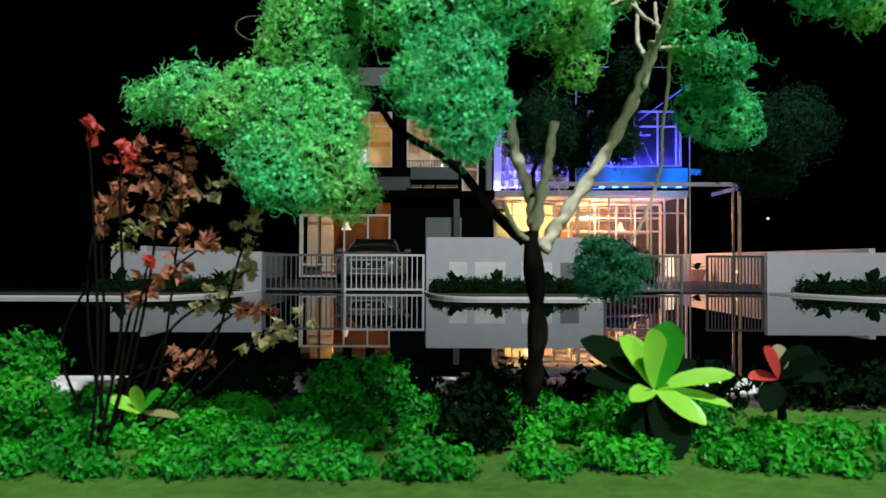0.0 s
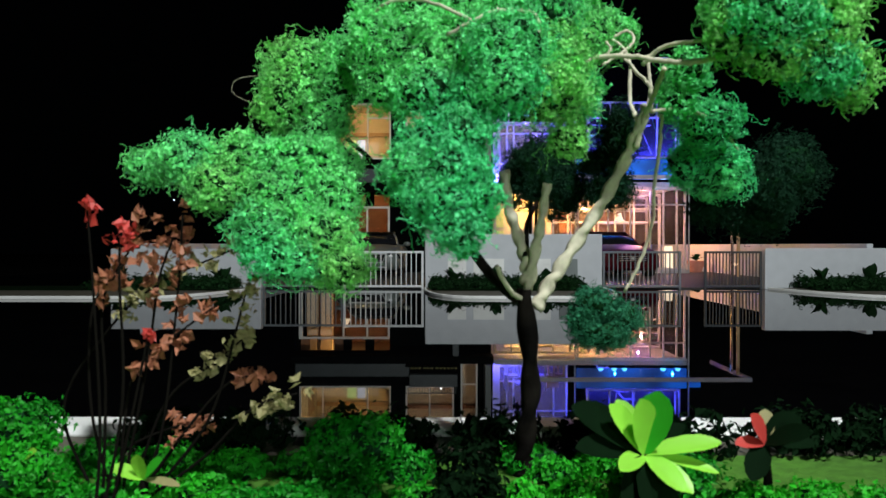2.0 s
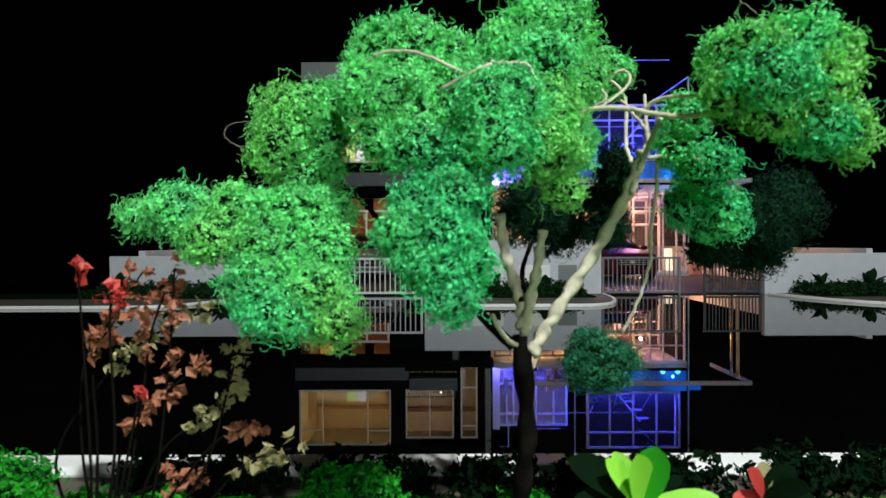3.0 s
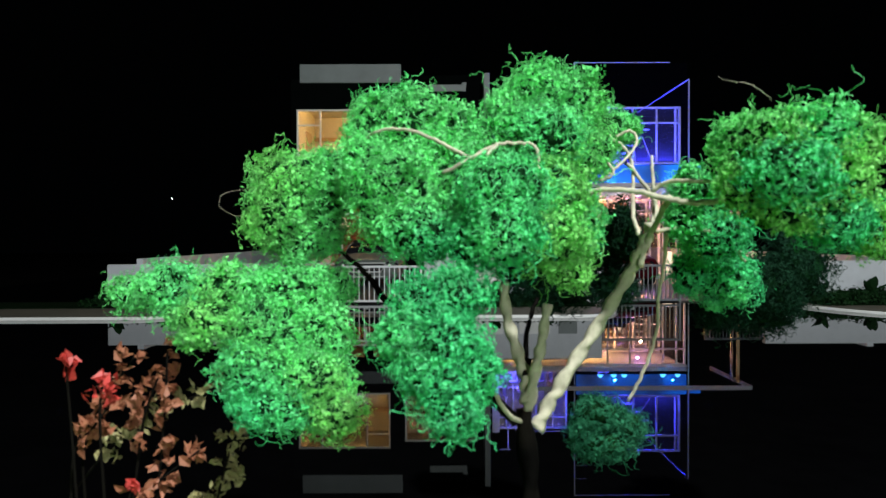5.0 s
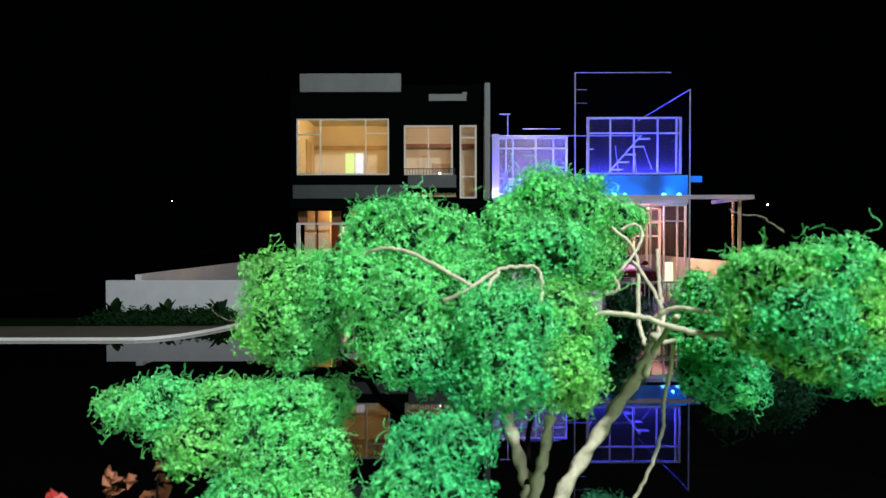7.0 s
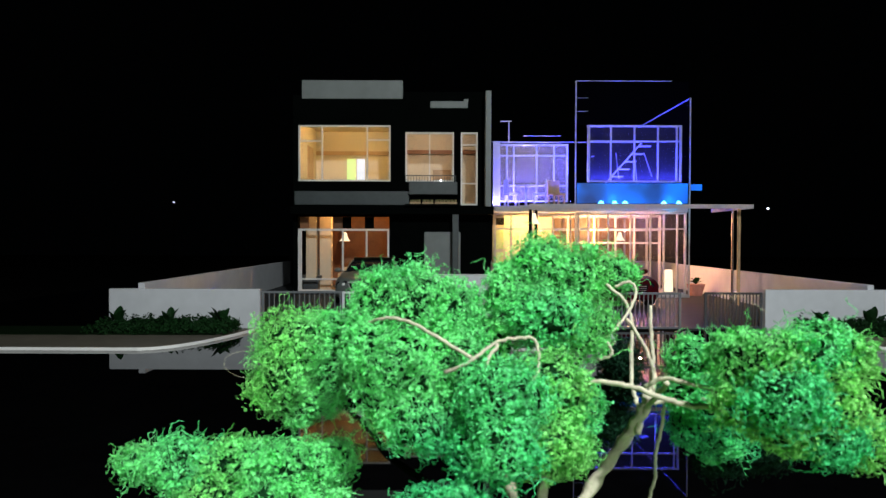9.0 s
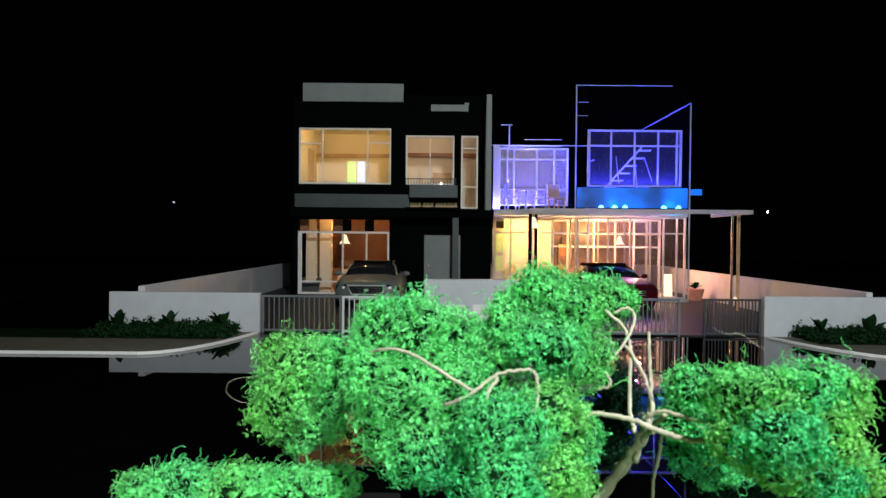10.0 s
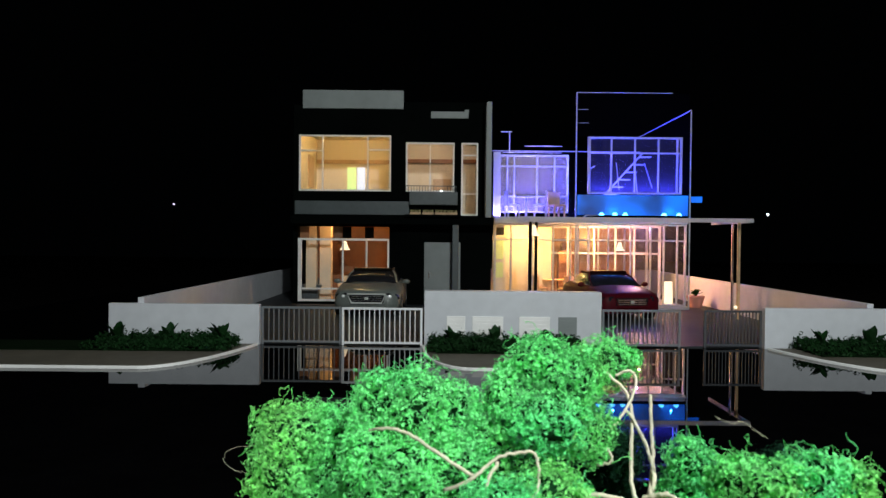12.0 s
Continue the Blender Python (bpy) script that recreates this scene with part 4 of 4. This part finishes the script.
def big_tree():
    tree = thing("tree", (0.305, 2.5, 0.09), "model tree with pale twisted wire trunk and bright green foam foliage", "tree")
    # trunk and dark limbs in tape; the crown's shade is put into its colour
    branch(tree, [(0.315, 2.5, 0.085), (0.315, 2.5, 0.2), (0.34, 2.5, 0.45), (0.31, 2.49, 0.82)], 0.043, 0.038, 1, SHADED_BARK, "trunk", "dark tape-wound wire, crown shade put into its colour")
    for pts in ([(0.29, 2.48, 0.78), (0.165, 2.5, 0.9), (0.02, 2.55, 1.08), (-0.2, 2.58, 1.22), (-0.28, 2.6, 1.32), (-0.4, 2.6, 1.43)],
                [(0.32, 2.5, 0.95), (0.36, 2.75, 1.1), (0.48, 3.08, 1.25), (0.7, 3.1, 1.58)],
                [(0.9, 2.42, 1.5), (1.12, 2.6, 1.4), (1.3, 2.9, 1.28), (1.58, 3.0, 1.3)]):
        branch(tree, pts, 0.026 if pts[0][2] < 0.8 else 0.013, 0.009, 0, SHADED_BARK, label="dark tape-wound wire, crown shade put into its colour")
    # pale limbs
    branch(tree, [(0.245, 2.60, 1.298), (0.262, 2.60, 1.154), (0.297, 2.55, 1.026), (0.323, 2.52, 0.929), (0.324, 2.50, 0.853)], 0.022, 0.030, 1)
    branch(tree, [(0.390, 2.42, 1.229), (0.374, 2.45, 1.092), (0.352, 2.48, 0.972), (0.328, 2.50, 0.822)], 0.018, 0.026, 1)
    branch(tree, [(0.754, 2.38, 1.520), (0.737, 2.42, 1.438), (0.706, 2.52, 1.315), (0.639, 2.60, 1.164), (0.536, 2.60, 1.003), (0.430, 2.55, 0.857), (0.359, 2.50, 0.749)], 0.023, 0.031, 1)
    # bent wires at the top of the right limb
    branch(tree, [(0.727, 2.75, 1.889), (0.782, 2.74, 1.911), (0.805, 2.72, 1.868), (0.727, 2.60, 1.780), (0.618, 2.50, 1.700)], 0.007, 0.006)
    branch(tree, [(0.691, 2.75, 1.898), (0.762, 2.72, 1.825), (0.771, 2.66, 1.735), (0.725, 2.50, 1.568), (0.721, 2.42, 1.492), (0.743, 2.40, 1.456)], 0.007, 0.010)
    branch(tree, [(0.745, 2.66, 1.773), (0.792, 2.60, 1.685), (0.795, 2.45, 1.587), (0.770, 2.40, 1.495)], 0.008, 0.010)
    branch(tree, [(0.873, 2.75, 1.809), (0.851, 2.66, 1.704), (0.823, 2.55, 1.617), (0.766, 2.40, 1.519)], 0.007, 0.010)
    branch(tree, [(0.398, 2.20, 1.564), (0.469, 2.16, 1.601), (0.510, 2.14, 1.624), (0.605, 2.10, 1.617), (0.705, 2.05, 1.588), (0.780, 2.02, 1.575), (0.864, 1.99, 1.583)], 0.008, 0.011)
    branch(tree, [(0.669, 2.15, 1.603), (0.710, 2.10, 1.643), (0.780, 2.02, 1.640), (0.895, 1.93, 1.614)], 0.009, 0.006)
    branch(tree, [(0.773, 2.38, 1.491), (0.867, 2.40, 1.507), (0.987, 2.44, 1.491), (1.093, 2.50, 1.442), (1.171, 2.55, 1.374)], 0.009, 0.006)
    branch(tree, [(0.816, 2.40, 1.484), (0.841, 2.50, 1.369), (0.859, 2.62, 1.223), (0.872, 2.67, 1.100), (0.823, 2.70, 0.919), (0.767, 2.72, 0.796)], 0.008, 0.008)
    branch(tree, [(0.760, 2.20, 1.607), (0.753, 2.32, 1.523), (0.743, 2.40, 1.450), (0.733, 2.44, 1.366)], 0.010, 0.014)
    branch(tree, [(0.582, 2.30, 1.729), (0.593, 2.28, 1.689), (0.549, 2.30, 1.665)], 0.006, 0.005)
    # wires lying over the crown
    branch(tree, [(-0.260, 2.24, 1.790), (-0.210, 2.19, 1.819), (-0.124, 2.15, 1.822), (-0.033, 2.09, 1.785), (0.10, 2.05, 1.712)], 0.006, 0.007)
    branch(tree, [(0.008, 2.05, 1.667), (0.092, 2.03, 1.712), (0.171, 2.08, 1.758), (0.251, 2.11, 1.770), (0.306, 2.12, 1.757), (0.305, 2.06, 1.681), (0.266, 2.01, 1.630)], 0.007, 0.005)
    branch(tree, [(0.175, 2.05, 1.758), (0.144, 2.01, 1.719), (0.136, 1.98, 1.668)], 0.007, 0.005)
    branch(tree, [(0.193, 2.36, 0.918), (0.248, 2.42, 0.823), (0.315, 2.48, 0.781)], 0.010, 0.012)
    # loose curly fibres
    branch(tree, [(0.81, 1.95, 1.937), (0.85, 1.94, 1.920), (0.891, 1.95, 1.919), (0.93, 1.94, 1.895), (0.97, 1.95, 1.87)], 0.0007, 0.0009)
    branch(tree, [(-0.70, 2.5, 1.665), (-0.808, 2.5, 1.642), (-0.828, 2.5, 1.597), (-0.788, 2.5, 1.566), (-0.70, 2.5, 1.545)], 0.0007, 0.0007)
    bright = "bright green foam foliage"
    bough(tree, [FOLIAGE_LIME], "yellow-green foam foliage",
          [(-0.55, 2.54, 1.68, 0.18, 0.13), (-0.59, 2.50, 1.57, 0.14, 0.14), (-0.46, 2.56, 1.60, 0.12, 0.19), (-0.53, 2.52, 1.47, 0.15, 0.09), (-0.39, 2.50, 1.73, 0.08, 0.08)])
    bough(tree, [FOLIAGE], bright,
          [(-0.22, 2.34, 1.87, 0.10, 0.11), (-0.10, 2.32, 1.87, 0.15, 0.13), (0.04, 2.34, 1.83, 0.11, 0.12), (-0.24, 2.24, 1.70, 0.10, 0.13), (-0.11, 2.18, 1.66, 0.15, 0.13), (0.04, 2.20, 1.66, 0.12, 0.14),
           (-0.19, 2.20, 1.55, 0.10, 0.10), (-0.05, 2.10, 1.50, 0.14, 0.10), (0.09, 2.00, 1.45, 0.08, 0.09)])
    bough(tree, [FOLIAGE_LIME, FOLIAGE, FOLIAGE_LIME], bright,
          [(0.36, 2.40, 2.00, 0.12, 0.10), (0.24, 2.36, 1.89, 0.10, 0.11), (0.46, 2.38, 1.95, 0.12, 0.11), (0.72, 2.86, 1.92, 0.12, 0.11), (0.35, 2.30, 1.83, 0.17, 0.11), (0.50, 2.36, 1.77, 0.13, 0.10), (0.17, 2.30, 1.71, 0.09, 0.10)])
    bough(tree, [FOLIAGE, FOLIAGE_LIME], bright,
          [(0.19, 1.98, 1.61, 0.14, 0.11), (0.35, 2.12, 1.60, 0.14, 0.12), (0.19, 1.90, 1.48, 0.11, 0.10), (0.33, 1.98, 1.46, 0.12, 0.09), (0.46, 2.20, 1.53, 0.09, 0.09), (0.43, 2.20, 1.36, 0.07, 0.06)])
    bough(tree, [FOLIAGE_LIME, FOLIAGE, FOLIAGE_LIME], bright,
          [(-1.08, 2.34, 1.28, 0.08, 0.06), (-0.91, 2.30, 1.30, 0.14, 0.09), (-0.71, 2.30, 1.30, 0.15, 0.09), (-0.50, 2.30, 1.29, 0.16, 0.09), (-0.38, 2.36, 1.29, 0.07, 0.08), (-0.77, 2.22, 1.20, 0.14, 0.09),
           (-0.56, 2.20, 1.17, 0.16, 0.11), (-0.38, 2.20, 1.15, 0.09, 0.10)])
    bough(tree, [FOLIAGE, FOLIAGE_LIME], bright,
          [(-0.58, 2.14, 1.04, 0.14, 0.11), (-0.41, 2.14, 1.01, 0.13, 0.11), (-0.51, 2.08, 0.94, 0.13, 0.07), (-0.34, 2.10, 0.92, 0.10, 0.07)])
    bough(tree, [FOLIAGE], bright,
          [(-0.05, 1.86, 1.29, 0.09, 0.08), (0.05, 1.84, 1.31, 0.09, 0.07), (-0.09, 1.78, 1.20, 0.08, 0.08), (0.02, 1.74, 1.19, 0.10, 0.09), (0.10, 1.74, 1.12, 0.05, 0.07),
           (0.00, 1.70, 1.10, 0.09, 0.07), (0.03, 1.68, 1.03, 0.07, 0.06), (-0.08, 1.74, 1.12, 0.04, 0.04)])
    bough(tree, [FOLIAGE_LIME, FOLIAGE_LIME, FOLIAGE], "yellow-green foam foliage",
          [(0.88, 1.95, 1.73, 0.08, 0.09), (0.95, 1.88, 1.75, 0.11, 0.08), (1.07, 1.88, 1.77, 0.09, 0.08), (1.19, 1.92, 1.73, 0.08, 0.09), (0.87, 1.90, 1.62, 0.09, 0.08), (0.96, 1.83, 1.64, 0.12, 0.10),
           (1.11, 1.86, 1.63, 0.10, 0.10), (0.97, 1.86, 1.55, 0.09, 0.06), (1.11, 1.88, 1.52, 0.10, 0.08), (1.24, 1.92, 1.50, 0.06, 0.08)])
    bough(tree, [FOLIAGE], bright,
          [(0.91, 2.40, 1.65, 0.08, 0.08), (0.88, 2.42, 1.54, 0.07, 0.08), (1.05, 2.52, 1.47, 0.13, 0.10), (1.01, 2.68, 1.33, 0.08, 0.09), (1.16, 2.70, 1.30, 0.15, 0.12)])
    # rear and low lobes carry the crown's shade in their colour
    bough(tree, [FOLIAGE_SHADED], "teal foam foliage, crown shade put into its dark colour",
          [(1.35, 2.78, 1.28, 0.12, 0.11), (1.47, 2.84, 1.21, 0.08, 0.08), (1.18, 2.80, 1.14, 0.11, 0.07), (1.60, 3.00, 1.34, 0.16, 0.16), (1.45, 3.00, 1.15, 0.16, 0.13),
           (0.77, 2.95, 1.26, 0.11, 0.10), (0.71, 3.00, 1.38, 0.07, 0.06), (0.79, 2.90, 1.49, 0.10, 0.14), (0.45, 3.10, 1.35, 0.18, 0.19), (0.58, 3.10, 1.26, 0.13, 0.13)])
    bough(tree, [BUSH_SHADED], "low teal foam foliage, crown shade put into its colour",
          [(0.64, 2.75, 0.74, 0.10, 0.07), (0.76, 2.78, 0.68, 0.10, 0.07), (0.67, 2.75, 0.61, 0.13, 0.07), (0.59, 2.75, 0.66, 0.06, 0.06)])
    return tree


big_tree()


def hedge(name, spots, label, mat, size, count, seed, at, heart=False):
    """A low run of scatter planting made of many flakes."""
    h = thing(name, at, label, "hedge")
    rng = np.random.default_rng(seed)
    for x, y, z, r in spots:
        c, d = clump(np.array([x, y, z]), (r, r * 0.85, r * 0.75), count, rng, size * 0.7)
        low = c[:, 2] > at[2] + 0.01
        v, f = flakes(c[low], size, seed + int(abs(x) * 100), d[low])
        crown = mesh_from("foliage", v, f, mat, h, kind="stuff")
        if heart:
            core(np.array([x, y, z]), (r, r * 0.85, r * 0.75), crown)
    return h


rng0 = random.Random(3)
near_spots = []
for x in range(-14, 15):
    for y, top in ((1.92, 0.15), (2.2, 0.2), (2.5, 0.2)):
        at_x = x * 0.145 + rng0.uniform(-0.05, 0.05)
        if not -0.02 < at_x < 0.2 and not (0.56 < at_x < 0.8 and y < 2.3) and not (at_x > 1.15 and y > 2.4):
            near_spots.append((at_x, y + rng0.uniform(-0.06, 0.06), rng0.uniform(0.08, top * (0.62 if at_x < 1.0 else 0.5)), rng0.uniform(0.08, 0.12)))
near_spots += [(-0.38, 2.42, 0.24, 0.13), (-0.27, 2.4, 0.26, 0.12), (-1.6, 2.3, 0.3, 0.14), (-1.75, 2.4, 0.3, 0.16), (-1.46, 2.2, 0.36, 0.13), (-1.4, 2.1, 0.25, 0.13)]
hedge("hedge", near_spots, "bright green low scatter hedge on the near verge", HEDGE, 0.019, 1700, 7, (0, 2.4, 0.09), heart=True)
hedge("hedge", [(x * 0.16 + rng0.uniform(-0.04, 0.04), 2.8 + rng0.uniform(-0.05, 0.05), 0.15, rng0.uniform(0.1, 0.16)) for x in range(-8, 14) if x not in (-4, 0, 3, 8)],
      "dark low scatter planting along the near kerb", DARK_SHADE_LEAF, 0.04, 420, 12, (0.5, 2.8, 0.09))
# The tree's shadow on the verge is put in as blackish scatter.
hedge("hedge", [(0.02, 2.1, 0.12, 0.1), (0.1, 2.15, 0.14, 0.11), (0.08, 2.35, 0.16, 0.12)], "blackish scatter hedge that stands in for the tree's shadow", DARK_SHADE_LEAF, 0.03, 560, 8, (0.08, 2.2, 0.09))


def leafy(at, blades, label):
    """A plant of broad leaves from one crown: direction, length, width, material."""
    pl = thing("leafy_plant", (at[0], at[1], 0.09), label, "plant")
    part("stem", tube([(at[0], at[1], 0.085), (at[0] + 0.01, at[1], at[2] * 0.6), at], [0.02, 0.015, 0.012], 7), DARK_TWIG, pl)
    for way, length, width, mat in blades:
        bm = bmesh.new()
        leaf(bm, at, way, length, width, 0.12, up=Vector((0, -0.6, 0.8)), shape=OVAL)
        part("leaf", bm, mat, pl, smooth=True)
    return pl


# Downward dark blades stand in for the shade beneath the plant.
leafy((0.68, 2.16, 0.285), [((0.1, -0.25, 1), 0.27, 0.125, GREEN_LEAF), ((-0.5, -0.1, 0.8), 0.24, 0.09, LIME), ((-0.35, 0.3, 0.9), 0.22, 0.08, LIME), ((-0.75, 0.1, 0.6), 0.31, 0.13, DARK_SHADE_LEAF),
                            ((-0.9, -0.2, 0.25), 0.26, 0.10, DARK_SHADE_LEAF), ((0.95, -0.2, 0.34), 0.26, 0.07, LIME), ((0.95, -0.2, -0.08), 0.24, 0.045, LIME), ((0.45, -0.7, -0.3), 0.17, 0.08, LIME),
                            ((-0.6, -0.6, 0.0), 0.16, 0.07, LIME), ((0.8, 0.3, 0.55), 0.2, 0.06, DARK_SHADE_LEAF), ((-0.15, -0.3, 0.95), 0.25, 0.10, LIME), ((0.7, -0.6, -0.4), 0.18, 0.075, LIME), ((0.1, -0.6, -0.7), 0.22, 0.13, DARK_SHADE_LEAF), ((-0.3, -0.5, -0.7), 0.2, 0.12, DARK_SHADE_LEAF), ((0.4, 0.8, 0.5), 0.22, 0.1, DARK_SHADE_LEAF)],
      "lime green plant with broad oval leaves on the verge")
leafy((1.09, 2.16, 0.32), [((-0.25, -0.1, 0.5), 0.14, 0.07, RED_LEAF), ((-0.8, -0.2, 0.15), 0.12, 0.05, RED_LEAF), ((0.1, 0.2, 0.7), 0.13, 0.06, OLIVE_LEAF), ((0.6, 0, 0.7), 0.16, 0.08, DARK_SHADE_LEAF),
                           ((0.3, -0.4, 0.3), 0.18, 0.09, DARK_SHADE_LEAF), ((0.8, 0.1, 0.1), 0.18, 0.08, DARK_SHADE_LEAF), ((-0.5, -0.5, -0.4), 0.15, 0.08, DARK_SHADE_LEAF)],
      "plant with red and dark green leaves on the verge")
leafy((-1.42, 2.1, 0.26), [((0.5, -0.3, 0.4), 0.16, 0.05, LIME), ((-0.6, -0.3, 0.2), 0.15, 0.05, OLIVE_LEAF), ((0.9, 0, -0.2), 0.15, 0.04, OLIVE_LEAF), ((0.1, -0.5, 0.7), 0.14, 0.05, GREEN_LEAF),
                           ((-0.2, 0.4, 0.8), 0.15, 0.06, GREEN_LEAF), ((-0.9, 0.2, 0.4), 0.16, 0.05, LIME)],
      "green and olive strap-leaved plant on the verge")
leafy((-1.02, 2.15, 0.2), [((0.8, -0.3, 0.1), 0.16, 0.03, OLIVE_LEAF), ((-0.6, -0.3, 0.5), 0.12, 0.05, LIME), ((0.5, -0.2, 0.6), 0.13, 0.05, GREEN_LEAF), ((0.0, -0.3, 0.8), 0.12, 0.05, LIME)],
      "small olive and lime plant on the verge")


def twiggy(at, label):
    """A dry coral-like plant: dark stems with red, rust and olive crumbs."""
    pl = thing("red_shrub", at, label, "shrub")
    rng = np.random.default_rng(11)
    stems = [  # x and z along the stem, y, leaf colour, share in leaf, spread
        ([(-1.03, 0.085), (-1.07, 0.41), (-1.09, 0.85), (-1.11, 1.12)], 1.97, RED_LEAF, 0.14, 0.010),
        ([(-1.19, 0.085), (-1.22, 0.42), (-1.22, 0.75), (-1.15, 0.88), (-1.01, 1.09)], 2.20, RUST_LEAF, 0.4, 0.018),
        ([(-1.01, 0.085), (-1.01, 0.5), (-1.02, 0.91), (-1.01, 1.05)], 1.99, RED_LEAF, 0.16, 0.016),
        ([(-1.46, 0.085), (-1.34, 0.42), (-1.17, 0.71), (-1.0, 0.86), (-0.74, 0.98)], 2.24, OLIVE_LEAF, 0.5, 0.015),
        ([(-1.05, 0.085), (-0.98, 0.32), (-0.92, 0.8), (-0.9, 1.1)], 2.19, RUST_LEAF, 0.5, 0.018),
        ([(-1.08, 0.085), (-1.01, 0.59), (-0.97, 0.87), (-0.92, 1.02)], 2.16, RUST_LEAF, 0.5, 0.024),
        ([(-1.1, 0.085), (-0.98, 0.44), (-0.81, 0.58), (-0.69, 0.68)], 2.24, OLIVE_LEAF, 0.5, 0.018),
        ([(-1.02, 0.085), (-0.78, 0.49), (-0.61, 0.54)], 2.21, RUST_LEAF, 0.45, 0.02),
        ([(-0.99, 0.085), (-0.82, 0.27), (-0.65, 0.44), (-0.5, 0.49)], 2.16, OLIVE_LEAF, 0.4, 0.02),
        ([(-1.25, 0.085), (-1.13, 0.26), (-0.96, 0.35), (-0.82, 0.37)], 2.24, RUST_LEAF, 0.4, 0.02),
        ([(-0.9, 0.085), (-0.82, 0.38), (-0.72, 0.7), (-0.68, 0.86)], 2.20, OLIVE_LEAF, 0.4, 0.018),
        ([(-1.12, 0.085), (-1.07, 0.52), (-0.96, 0.65), (-0.79, 0.78)], 2.17, RUST_LEAF, 0.6, 0.02),
        ([(-1.16, 0.085), (-1.12, 0.5), (-1.13, 0.8), (-1.06, 0.93)], 2.10, RUST_LEAF, 0.3, 0.024),
        ([(-1.06, 0.085), (-1.02, 0.45), (-0.97, 0.7)], 2.08, RED_LEAF, 0.15, 0.014),
    ]
    for n, (pts, y, mat, cover, wide) in enumerate(stems):
        line = smooth_line([(-1.12 + 0.3 * (a + 1.12) if b < 0.1 else a, y, b) for a, b in pts], 6)
        st = part("stem", tube(line, [0.0062 - 0.003 * k / len(line) for k in range(len(line))], 6), DARK_TWIG, pl, "dark thin stem", smooth=True)
        tip = [p for k, p in enumerate(line) if k > len(line) * (1 - cover)]
        c = []
        for p in tip:  # crumbs sit in small knots along the stem, uneven in size
            for _ in range(2):
                knot = np.array(p) + rng.normal(size=3) * wide
                c.append(knot + rng.normal(size=(int(rng.integers(3, 11)), 3)) * rng.uniform(0.005, 0.011))
        v, f = flakes(np.concatenate(c), 0.033, seed=n)
        mesh_from("leafage", v, f, mat, st, kind="stuff")
    return pl


twiggy((-1.05, 2.1, 0.09), "dry shrub with red, rust and olive foam leaves on dark stems")


def border(name, x0, x1, n, seed, label):
    """Low dark planting against a wall: a broad hedge body, spiky tufts and a few broad-leaved ones."""
    rng = random.Random(seed)
    spots = [(x0 + (x1 - x0) * (i + 0.5) / n, y + rng.uniform(-0.08, 0.08), h, rng.uniform(0.16, 0.24)) for i in range(n) for y, h in ((14.45, 0.17), (14.1, 0.12), (13.8, 0.09))]
    h = hedge(name, spots, label, DARK_LEAF, 0.055, 420, seed, ((x0 + x1) / 2, 14.3, 0.06))
    for i in range(n):
        bm = bmesh.new()
        x = x0 + (x1 - x0) * (i + rng.uniform(0.1, 0.9)) / n
        y = 14.4 + rng.uniform(-0.12, 0.1)
        broad = i % 4 == 1
        big = rng.uniform(0.38, 0.5) if broad else rng.uniform(0.16, 0.34)
        for k in range(8 if broad else 13):
            a = rng.uniform(0, 6.283)
            leaf(bm, (x, y, 0.16), (math.cos(a), math.sin(a) * 0.6, rng.uniform(0.9, 2.6) if broad else rng.uniform(0.3, 1.4)), big * rng.uniform(0.7, 1.15), big * (0.42 if broad else 0.2), 0.15 if broad else 0.4)
        part("leaf_tuft", bm, DARK_LEAF, h, "broad pointed dark green leaves" if broad else "dark green spiky tuft")
    return h


border("border_planting", -7.45, -4.55, 11, 21, "dark green border plants against a white wall")
border("border_planting", -0.25, 3.0, 12, 22, "dark green border plants before the meter wall")
border("border_planting", 7.9, 12.5, 16, 23, "dark green border plants against a white wall")
